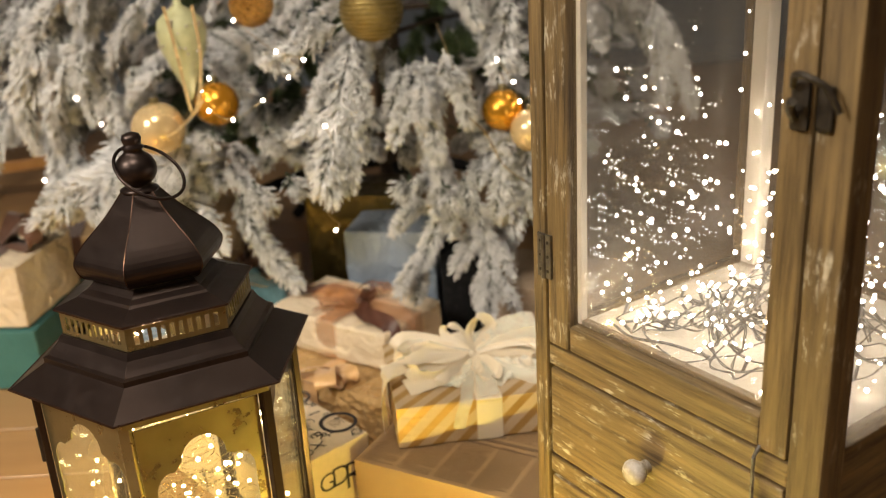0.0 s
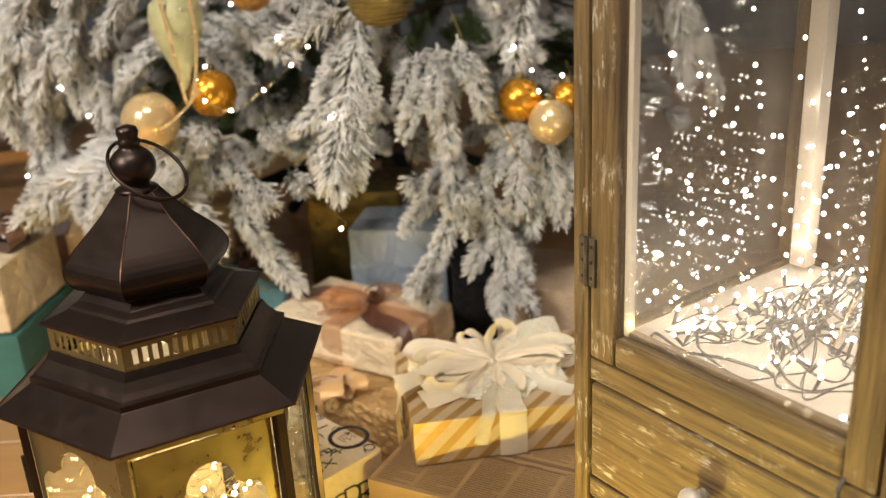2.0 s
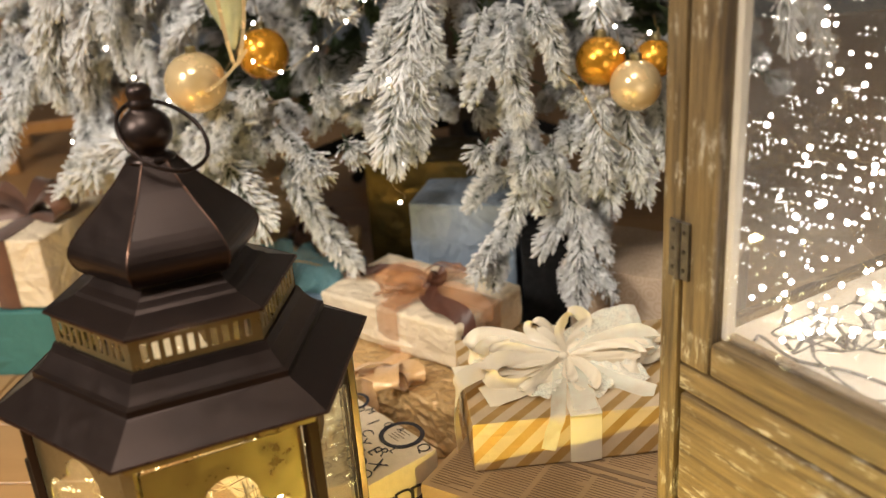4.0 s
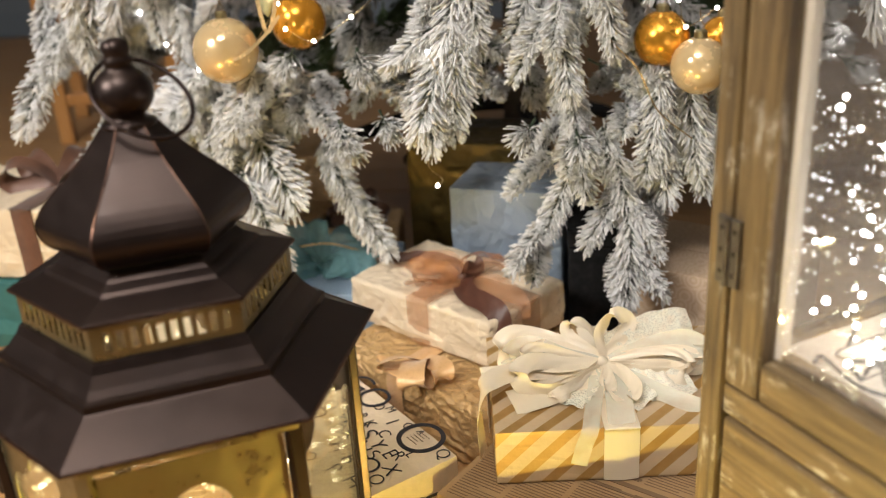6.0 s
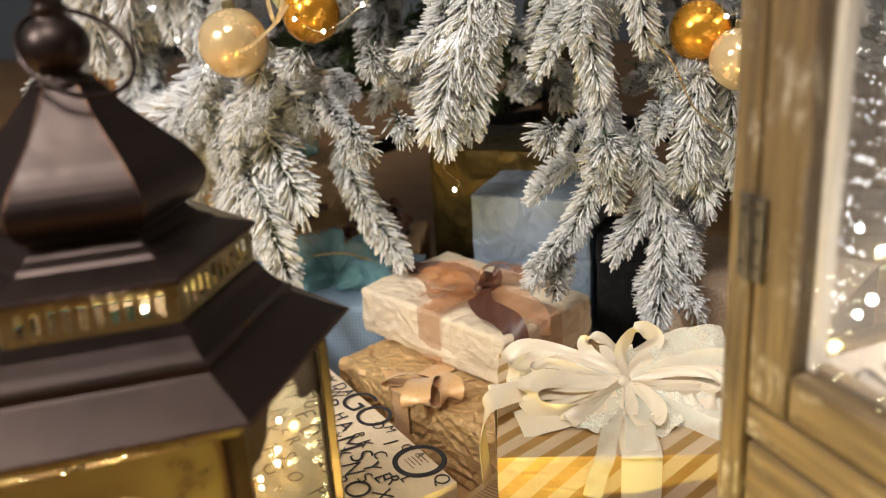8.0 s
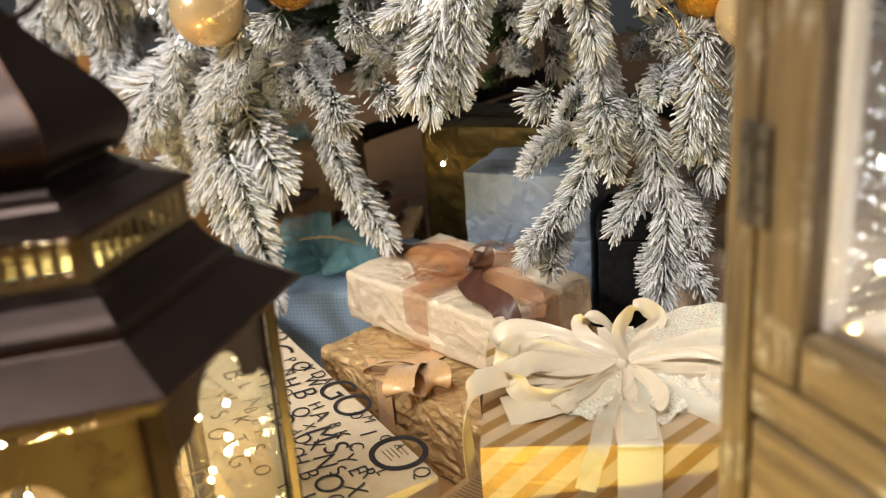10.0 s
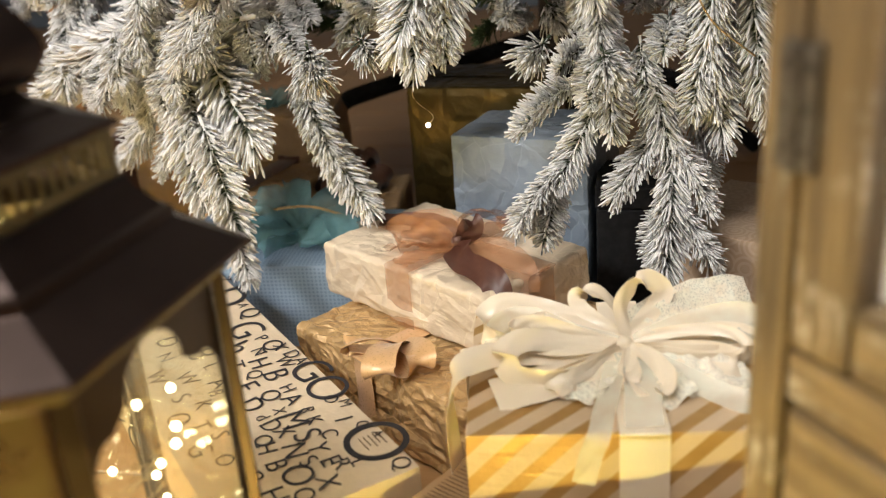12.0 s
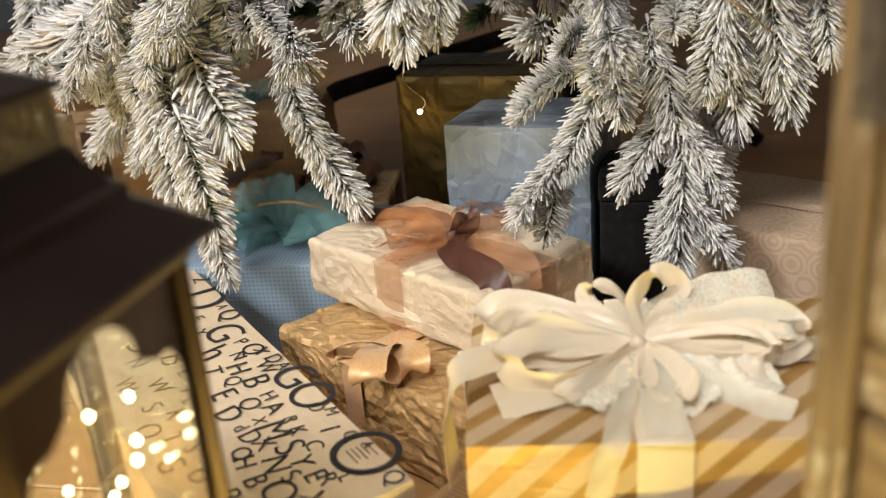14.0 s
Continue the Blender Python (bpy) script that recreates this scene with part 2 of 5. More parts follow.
def clear(name, tint, rough=0.02, haze=0.0):
    m, nt, n, l, p = nodes_of(name)
    out = n["Material Output"]
    tr, gl, mx, fr = n.new("ShaderNodeBsdfTransparent"), n.new("ShaderNodeBsdfGlossy"), n.new("ShaderNodeMixShader"), n.new("ShaderNodeLayerWeight")
    pw, ad = n.new("ShaderNodeMath"), n.new("ShaderNodeMath")
    pw.operation, pw.inputs[1].default_value = "POWER", 4.0
    ad.operation, ad.inputs[1].default_value = "ADD", 0.035
    l.new(fr.outputs["Facing"], pw.inputs[0])
    l.new(pw.outputs[0], ad.inputs[0])
    tr.inputs[0].default_value = (*tint, 1)
    gl.inputs["Roughness"].default_value = rough
    l.new(ad.outputs[0], mx.inputs[0])
    l.new(tr.outputs[0], mx.inputs[1])
    l.new(gl.outputs[0], mx.inputs[2])
    # a thin uneven translucent film standing in for the bloom around the lights
    film, both = n.new("ShaderNodeBsdfTranslucent"), n.new("ShaderNodeMixShader")
    film.inputs[0].default_value = (0.85, 0.82, 0.78, 1)
    level = n.new("ShaderNodeMapRange")
    level.inputs["To Min"].default_value, level.inputs["To Max"].default_value = haze * 0.6, haze * 1.4
    l.new(noise_fac(nt, 14, 5), level.inputs["Value"])
    l.new(level.outputs[0], both.inputs[0])
    l.new(mx.outputs[0], both.inputs[1])
    l.new(film.outputs[0], both.inputs[2])
    l.new(both.outputs[0], out.inputs["Surface"])
    return m


GLASS = clear("hazy_window_glass", (0.95, 0.95, 0.95), 0.02, 0.045)
GLASS_G = clear("greenish_lantern_glass", (0.97, 0.975, 0.93), 0.02, 0.02)



def sheer(name, colour, opacity, lace=False):
    m, nt, n, l, p = nodes_of(name)
    out = n["Material Output"]
    p.inputs["Roughness"].default_value = 0.45
    l.new(mixed(nt, noise_fac(nt, 60), colour, tuple(min(1, c * 1.25) for c in colour)), p.inputs["Base Color"])
    tr, mx = n.new("ShaderNodeBsdfTransparent"), n.new("ShaderNodeMixShader")
    l.new(tr.outputs[0], mx.inputs[1])
    l.new(p.outputs[0], mx.inputs[2])
    mx.inputs[0].default_value = opacity
    if lace:
        vo, tc, rm = n.new("ShaderNodeTexVoronoi"), n.new("ShaderNodeTexCoord"), n.new("ShaderNodeMapRange")
        vo.feature, vo.inputs["Scale"].default_value = "DISTANCE_TO_EDGE", 560
        l.new(tc.outputs["Object"], vo.inputs["Vector"])
        rm.inputs["From Min"].default_value, rm.inputs["From Max"].default_value = 0.26, 0.14
        rm.inputs["To Min"].default_value, rm.inputs["To Max"].default_value = 0.50, 0.88
        l.new(vo.outputs["Distance"], rm.inputs["Value"])
        l.new(rm.outputs[0], mx.inputs[0])
    l.new(mx.outputs[0], out.inputs["Surface"])
    return m


ORGANZA = sheer("brown_organza", (0.47, 0.215, 0.09), 0.40)
ORGANZA_D = sheer("dark_brown_organza", (0.075, 0.027, 0.017), 0.94)
TULLE = sheer("turquoise_tulle", (0.26, 0.52, 0.57), 0.42)
LACE = sheer("cream_lace", (0.95, 0.85, 0.68), 0.8, True)
ORG_CREAM = sheer("cream_organza", (0.93, 0.83, 0.66), 0.52)
SHEERS = (ORGANZA, ORGANZA_D, TULLE, LACE, ORG_CREAM)
TEAR = sheer("pale_green_glass", (0.52, 0.52, 0.30), 0.75)


def striped_paper():
    m, nt, n, l, p = nodes_of("gold_striped_paper")
    tc, dot, md, cmp_ = n.new("ShaderNodeTexCoord"), n.new("ShaderNodeVectorMath"), n.new("ShaderNodeMath"), n.new("ShaderNodeMapRange")
    dot.operation = "DOT_PRODUCT"
    dot.inputs[1].default_value = (1, -1, -1)
    l.new(tc.outputs["Object"], dot.inputs[0])
    md.operation, md.inputs[1].default_value = "PINGPONG", 0.0165
    l.new(dot.outputs["Value"], md.inputs[0])
    cmp_.inputs["From Min"].default_value, cmp_.inputs["From Max"].default_value = 0.0088, 0.0096
    l.new(md.outputs[0], cmp_.inputs["Value"])
    base = mixed(nt, noise_fac(nt, 14), (0.60, 0.44, 0.27), (0.66, 0.50, 0.32))
    gold = mixed(nt, noise_fac(nt, 30), (0.46, 0.27, 0.085), (0.54, 0.33, 0.12))
    l.new(mixed(nt, cmp_.outputs[0], base, gold), p.inputs["Base Color"])
    mt = n.new("ShaderNodeMath")
    mt.operation, mt.inputs[1].default_value = "MULTIPLY", 0.35
    l.new(cmp_.outputs[0], mt.inputs[0])
    l.new(mt.outputs[0], p.inputs["Metallic"])
    p.inputs["Roughness"].default_value = 0.42
    bumped(nt, noise_fac(nt, 35, 4), 0.15, 0.002, p)
    return m


def paisley():
    m, nt, n, l, p = nodes_of("paisley_printed_paper")
    tc, no, wv = n.new("ShaderNodeTexCoord"), n.new("ShaderNodeTexVoronoi"), n.new("ShaderNodeMath")
    no.inputs["Scale"].default_value = 48
    l.new(tc.outputs["Object"], no.inputs["Vector"])
    wv.operation, wv.inputs[1].default_value = "PINGPONG", 0.12
    l.new(no.outputs["Distance"], wv.inputs[0])
    rm = n.new("ShaderNodeMapRange")
    rm.inputs["From Min"].default_value, rm.inputs["From Max"].default_value = 0.05, 0.075
    l.new(wv.outputs[0], rm.inputs["Value"])
    l.new(mixed(nt, rm.outputs[0], (0.50, 0.365, 0.25), (0.57, 0.44, 0.32)), p.inputs["Base Color"])
    p.inputs["Roughness"].default_value = 0.45
    return m


def dotted():
    m, nt, n, l, p = nodes_of("dotted_pale_blue_paper")
    tc, no, rm = n.new("ShaderNodeTexCoord"), n.new("ShaderNodeTexVoronoi"), n.new("ShaderNodeMapRange")
    no.inputs["Scale"].default_value, no.inputs["Randomness"].default_value = 210, 0.0
    l.new(tc.outputs["Object"], no.inputs["Vector"])
    rm.inputs["From Min"].default_value, rm.inputs["From Max"].default_value = 0.34, 0.28
    l.new(no.outputs["Distance"], rm.inputs["Value"])
    l.new(mixed(nt, rm.outputs[0], (0.30, 0.40, 0.52), (0.20, 0.28, 0.38)), p.inputs["Base Color"])
    p.inputs["Roughness"].default_value = 0.5
    return m


STRIPES, PAISLEY, DOTS = striped_paper(), paisley(), dotted()


# ---- helpers for shapes ----
def part(name, bm, material, parent, label="", smooth=False):
    me = bpy.data.meshes.new(name)
    bm.to_mesh(me)
    bm.free()
    me.materials.append(material)
    if smooth:
        for f in me.polygons:
            f.use_smooth = True
    ob = new(name, me)
    if parent is not None:
        ob.parent = parent
    if label:
        tagged(ob, label)
    return ob


def thing(name, m, label, category, group="", kind=""):
    ob = new(name)
    ob.empty_display_size = 0.05
    ob.matrix_world = m
    return tagged(ob, label, category, group, kind)


def box_bm(a, b, bevel=0.002, seg=2):
    bm = bmesh.new()
    bmesh.ops.create_cube(bm, size=1)
    for v in bm.verts:
        v.co = Vector([(a[i] + b[i]) / 2 + v.co[i] * (b[i] - a[i]) for i in range(3)])
    if bevel:
        bmesh.ops.bevel(bm, geom=list(bm.edges), offset=bevel, segments=seg, affect="EDGES", profile=0.6)
    return bm


def lathe_bm(prof, sides=24, turn=0.0, closed=True):
    """A profile of (radius, height) turned about z."""
    bm = bmesh.new()
    rings = []
    for r, z in prof:
        rings.append([bm.verts.new((r * math.cos(turn + k * math.tau / sides), r * math.sin(turn + k * math.tau / sides), z)) for k in range(sides)])
    for a, b in zip(rings, rings[1:]):
        for k in range(sides):
            bm.faces.new((a[k], a[(k + 1) % sides], b[(k + 1) % sides], b[k]))
    if closed:
        bm.faces.new(list(reversed(rings[0])))
        bm.faces.new(rings[-1])
    bmesh.ops.recalc_face_normals(bm, faces=bm.faces)
    return bm


def spline(pts, n=8):
    """Points along a smooth curve through pts."""
    p = [Vector(q) for q in pts]
    p = [2 * p[0] - p[1]] + p + [2 * p[-1] - p[-2]]
    out = []
    for i in range(1, len(p) - 2):
        for k in range(n):
            t = k / n
            a, b, c, d = p[i - 1], p[i], p[i + 1], p[i + 2]
            out.append(0.5 * ((2 * b) + (c - a) * t + (2 * a - 5 * b + 4 * c - d) * t * t + (3 * b - a - 3 * c + d) * t ** 3))
    return out + [p[-2]]


def tube_bm(pts, r, sides=6, n=6, bm=None, taper=1.0):
    bm = bm or bmesh.new()
    q = spline(pts, n) if n > 1 else [Vector(v) for v in pts]
    up = Vector((0.31, 0.2, 0.93)).normalized()
    rings = []
    for i, c in enumerate(q):
        d = (q[min(i + 1, len(q) - 1)] - q[max(i - 1, 0)]).normalized()
        x = d.cross(up)
        x = x.normalized() if x.length > 1e-4 else d.orthogonal().normalized()
        y = x.cross(d)
        rr = r * (1 + (taper - 1) * i / (len(q) - 1))
        rings.append([bm.verts.new(c + rr * (x * math.cos(k * math.tau / sides) + y * math.sin(k * math.tau / sides))) for k in range(sides)])
    for a, b in zip(rings, rings[1:]):
        for k in range(sides):
            bm.faces.new((a[k], a[(k + 1) % sides], b[(k + 1) % sides], b[k]))
    bm.faces.new(list(reversed(rings[0])))
    bm.faces.new(rings[-1])
    return bm


def strip_bm(pts, width, side, n=8, bm=None, twist=0.0, ruffle=0.0, thick=0.0005, pinch=0.0):
    """A ribbon through pts; side: the way its width runs; twist: radians from end to end."""
    bm = bm or bmesh.new()
    q = spline(pts, n)
    s0 = Vector(side).normalized()
    rows = []
    for i, c in enumerate(q):
        d = (q[min(i + 1, len(q) - 1)] - q[max(i - 1, 0)]).normalized()
        s = s0 - d * s0.dot(d)
        s = s.normalized() if s.length > 1e-3 else d.orthogonal().normalized()
        s = Matrix.Rotation(twist * i / (len(q) - 1), 3, d) @ s
        nn = s.cross(d)
        wide = width * (1 - pinch + pinch * math.sqrt(math.sin(math.pi * i / (len(q) - 1)) + 0.001))
        row = []
        for k in range(6):
            f = k / 5 - 0.5
            w = ruffle * math.sin(9 * i / len(q) * 3 + 1.5 * k)
            row.append(c + s * wide * f + nn * (w + 0.03 * wide * math.cos(f * 5)))
        rows.append((row, nn * thick / 2))
    # two faces with crisp selvedges between them; a sheer ribbon is a single sheet
    sheets = [[[bm.verts.new(v + o) for v in row] for row, o in rows]]
    if thick:
        sheets.append([[bm.verts.new(v - o) for v in reversed(row)] for row, o in rows])
        for e in (0, -1):
            sheets.append([[bm.verts.new(row[e] + o), bm.verts.new(row[e] - o)] for row, o in rows])
    for sheet in sheets:
        for a, b in zip(sheet, sheet[1:]):
            for k in range(len(a) - 1):
                bm.faces.new((a[k], a[k + 1], b[k + 1], b[k]))
    return bm


def ball_bm(r, c=(0, 0, 0), u=24, v=14):
    bm = bmesh.new()
    bmesh.ops.create_uvsphere(bm, u_segments=u, v_segments=v, radius=r)
    bmesh.ops.translate(bm, verts=bm.verts, vec=c)
    return bm


def wrapped_bm(w, d, h, crumple=0.002, cuts=22, soft=0.006, seed=0):
    """A box in wrapping paper: rounded edges, dented faces, sharp random creases."""
    bm = bmesh.new()
    bmesh.ops.create_cube(bm, size=1)
    bmesh.ops.subdivide_edges(bm, edges=list(bm.edges), cuts=cuts, use_grid_fill=True)
    size = Vector((w, d, h))
    for v in bm.verts:
        c = Vector([v.co[i] * size[i] for i in range(3)])
        inner = Vector([max(-size[i] / 2 + soft, min(size[i] / 2 - soft, c[i])) for i in range(3)])
        o = c - inner
        if o.length > 1e-6:
            c = inner + o.normalized() * soft
            nrm = o.normalized()
            q = c * 22 + Vector((seed * 3.7, seed, 0))
            q = q + 0.5 * Vector((noise.noise(q * 0.9), noise.noise(q * 0.9 + Vector((9, 0, 0))), noise.noise(q * 0.9 + Vector((0, 9, 0)))))
            ridge = abs(noise.noise(q)) + 0.55 * abs(noise.noise(q * 2.3)) + 0.34 * abs(noise.noise(q * 5.1)) + 0.16 * abs(noise.noise(q * 10.7))
            c = c + nrm * crumple * (0.4 - ridge * 1.6)
        v.co = c + Vector((w / 2, d / 2, h / 2))
    return bm


# ---- the room ----
def room():
    g = 0.003
    ob = part("floor", box_bm((-4, -2.6, -0.06), (4, 4.3, -0.006), 0), FLOOR, None)
    tagged(ob, "honey-coloured wooden floor boards", "floor", kind="structure")
    board = box_bm((0, 0, -0.006), (1.6 - g, 0.14 - g, 0.0), 0.0012, 1)
    me = bpy.data.meshes.new("floor_board")
    board.to_mesh(me)
    board.free()
    me.materials.append(FLOOR)
    for j in range(49):
        for i in range(5):
            b = new("floor_board", me)
            b.parent = ob
            b.location = (-4 + 1.6 * i + (0.53 * (j % 3) - 0.5 if 0 < i < 5 else 0) * 0, -2.6 + 0.14 * j, 0)
    for name, a, b in (("wall_north", (-4, 4.3, -0.06), (4, 4.42, 2.5)), ("wall_south", (-4, -2.72, -0.06), (4, -2.6, 2.5)),
                       ("wall_west", (-4.12, -2.72, -0.06), (-4, 4.42, 2.5)), ("wall_east", (4, -2.72, -0.06), (4.12, 4.42, 2.5))):
        tagged(part(name, box_bm(a, b, 0), WALL, None), "plain grey-blue painted wall", "wall", kind="structure")
    tagged(part("ceiling", box_bm((-4.12, -2.72, 2.5), (4.12, 4.42, 2.6), 0), CEIL, None), "plain white ceiling", "ceiling", kind="structure")
    tagged(part("baseboard", box_bm((-4, 4.285, 0.001), (4, 4.299, 0.1), 0.002), WALL, None), "grey-blue painted baseboard", "baseboard", kind="structure")
    fl = thing("floor_lamp", pose(-1.62, -0.2, 0), "tall floor lamp with a wide white shade", "lamp")
    part("base", lathe_bm([(0.15, 0), (0.15, 0.015), (0.03, 0.03)], 28), BRASS, fl)
    part("pole", tube_bm([(0, 0, 0.03), (0, 0, 1.5)], 0.011, 10, 1), BRASS, fl)
    part("shade", lathe_bm([(0.29, 1.40), (0.20, 1.80), (0.194, 1.80), (0.284, 1.40)], 32, 0, False), CEIL, fl)
    lampo = thing("ceiling_lamp", pose(-0.35, 0.1, 2.5), "round opal glass ceiling lamp", "lamp")
    part("diffuser", lathe_bm([(0.43, -0.062), (0.30, -0.085), (0.0, -0.095)], 40, 0, False), LAMP_GLASS, lampo, "opal glass diffuser", True)
    part("rim", lathe_bm([(0.44, -0.06), (0.47, -0.05), (0.47, 0), (0.4, 0)], 40), BRASS, lampo, "brass rim")


room()


# ---- wooden display cabinet full of fairy lights ----
def piece(name, a, b, material, parent, bevel=0.002, label=""):
    return part(name, box_bm(a, b, bevel), material, parent, label)


CAB = pose(0.090, 0.881, 0, 0, 0, -56.5)
CW, CT = 0.337, 0.84


def cabinet():
    cab = thing("display_cabinet", CAB, "worn brown wooden display cabinet with glass door and drawers", "cabinet")
    W = CW
    for x0, x1, y0, y1 in ((0, 0.019, 0, 0.028), (W - 0.03, W, 0, 0.03), (0, 0.028, W - 0.028, W), (W - 0.03, W, W - 0.03, W)):
        piece("post", (x0, y0, 0), (x1, y1, CT), WOOD_V, cab, 0.003)
    for x0, x1, y0, y1 in ((0.0285, 0.048, W - 0.048, W - 0.0285), (W - 0.052, W - 0.0305, W - 0.052, W - 0.0305)):
        piece("inner_corner_strip", (x0, y0, 0.338), (x1, y1, CT - 0.03), PALE, cab, 0.002)
    # front rails
    piece("rail", (0.0195, 0.003, 0.298), (W - 0.0305, 0.026, 0.320), WOOD_H, cab)
    piece("rail", (0.0195, 0.003, 0.168), (W - 0.0305, 0.026, 0.190), WOOD_H, cab)
    piece("rail", (0.0195, 0.003, 0.028), (W - 0.0305, 0.026, 0.052), WOOD_H, cab)
    piece("rail", (0.0195, 0.003, CT - 0.03), (W - 0.0305, 0.026, CT), WOOD_H, cab)
    # side and back walls below and rails round the panes
    for z0, z1 in ((0.05, 0.335), (CT - 0.03, CT)):
        piece("side_panel", (W - 0.022, 0.0305, z0), (W - 0.004, W - 0.0305, z1), WOOD_D, cab)
        piece("side_panel", (0.004, 0.0285, z0), (0.022, W - 0.0285, z1), WOOD_D, cab)
        piece("back_panel", (0.0285, W - 0.022, z0), (W - 0.0305, W - 0.004, z1), WOOD_H, cab)
    piece("shelf_board", (0.0225, 0.0265, 0.322), (W - 0.0225, W - 0.0225, 0.334), PALE, cab, 0.001, "pale painted shelf board")
    piece("top_board", (-0.02, -0.02, CT + 0.0005), (W + 0.02, W + 0.02, CT + 0.022), WOOD_H, cab, 0.005)
    # panes
    for a, b in (((W - 0.016, 0.031, 0.336), (W - 0.012, W - 0.031, CT - 0.031)), ((0.012, 0.029, 0.336), (0.016, W - 0.029, CT - 0.031)),
                 ((0.029, W - 0.016, 0.336), (W - 0.031, W - 0.012, CT - 0.031))):
        piece("pane", a, b, GLASS, cab, 0).visible_shadow = False
    # door with its frame, pane, hinges and latch
    x0, x1, z0, z1 = 0.021, 0.3045, 0.323, CT - 0.033
    door = piece("door", (x0, 0.001, z0), (x0 + 0.030, 0.022, z1), WOOD_V, cab, 0.003)
    piece("stile", (x1 - 0.027, 0.001, z0), (x1, 0.022, z1), WOOD_V, door, 0.003)
    piece("door_rail", (x0 + 0.0305, 0.002, z0), (x1 - 0.0275, 0.021, z0 + 0.028), WOOD_H, door, 0.003)
    piece("door_rail", (x0 + 0.0305, 0.002, z1 - 0.03), (x1 - 0.0275, 0.021, z1), WOOD_H, door, 0.003)
    piece("bead", (x0 + 0.0305, 0.013, z0 + 0.0285), (x0 + 0.0365, 0.021, z1 - 0.0305), PALE, door, 0.001)
    piece("bead", (x0 + 0.0370, 0.013, z0 + 0.0285), (x1 - 0.0280, 0.021, z0 + 0.0340), WOOD_H, door, 0.001)
    piece("pane", (x0 + 0.030, 0.009, z0 + 0.0275), (x1 - 0.027, 0.012, z1 - 0.029), GLASS, door, 0).visible_shadow = False
    for z in (0.395, 0.72):
        h = piece("hinge", (0.010, -0.0025, z), (0.0195, 0.0005, z + 0.046), PEWTER, cab, 0.0006, "dull grey steel hinge")
        piece("hinge_leaf", (0.0205, -0.0025, z), (0.030, 0.0005, z + 0.046), PEWTER, h, 0.0006)
        part("hinge_pin", tube_bm([(0.020, -0.003, z), (0.020, -0.003, z + 0.046)], 0.0026, 10, 1), PEWTER, h)
        for x in (0.0145, 0.0255):
            for up in (0.008, 0.023, 0.038):
                screw = lathe_bm([(0.0019, -0.0004), (0.0017, 0.0005), (0.0008, 0.0007)], 10)
                bmesh.ops.transform(screw, matrix=Matrix.Translation((x, -0.0026, z + up)) @ Matrix.Rotation(radians(90), 4, "X"), verts=screw.verts)
                part("screw", screw, IRON, h)
    la = piece("latch", (0.288, -0.004, 0.588), (0.303, 0.0005, 0.624), IRON, cab, 0.003, "black iron hook latch")
    piece("keeper", (0.309, -0.004, 0.590), (0.322, -0.0005, 0.622), IRON, la, 0.003)
    part("hook", tube_bm([(0.293, -0.008, 0.620), (0.300, -0.016, 0.630), (0.312, -0.017, 0.629), (0.322, -0.012, 0.622), (0.330, -0.008, 0.606)], 0.0025, 8), IRON, la)
    part("ring", tube_bm([(0.294, -0.006, 0.598), (0.296, -0.014, 0.606), (0.300, -0.018, 0.612)], 0.0036, 8), IRON, la)
    for z0, z1 in ((0.193, 0.295), (0.055, 0.165)):
        dr = piece("drawer", (0.022, 0.002, z0), (W - 0.033, 0.022, z1), WOOD_H, cab, 0.003, "drawer front with rubbed white paint")
        zc = (z0 + z1) / 2
        k = lathe_bm([(0.007, 0), (0.006, 0.006), (0.009, 0.010), (0.0125, 0.015), (0.0125, 0.019), (0.010, 0.023), (0.004, 0.025)], 20)
        bmesh.ops.transform(k, matrix=Matrix.Translation((0.158, 0.003, zc)) @ Matrix.Rotation(radians(90), 4, "X"), verts=k.verts)
        part("knob", k, KNOB, dr, "cream enamel knob with metal collar", True)
    return cab


cabinet()


def share(name, bm, material, smooth=False):
    me = bpy.data.meshes.new(name)
    bm.to_mesh(me)
    bm.free()
    me.materials.append(material)
    for f in me.polygons:
        f.use_smooth = smooth
    return me


BULB_MESH_W = share("bulb", ball_bm(0.0021, u=8, v=6), BULB_W)
BULB_MESH_Y = share("bulb", ball_bm(0.0021, u=8, v=6), BULB_Y)


def bulb(parent, p, mesh, scale=1.0):
    b = new("bulb", mesh)
    b.parent, b.location, b.scale = parent, p, (scale,) * 3
    return b


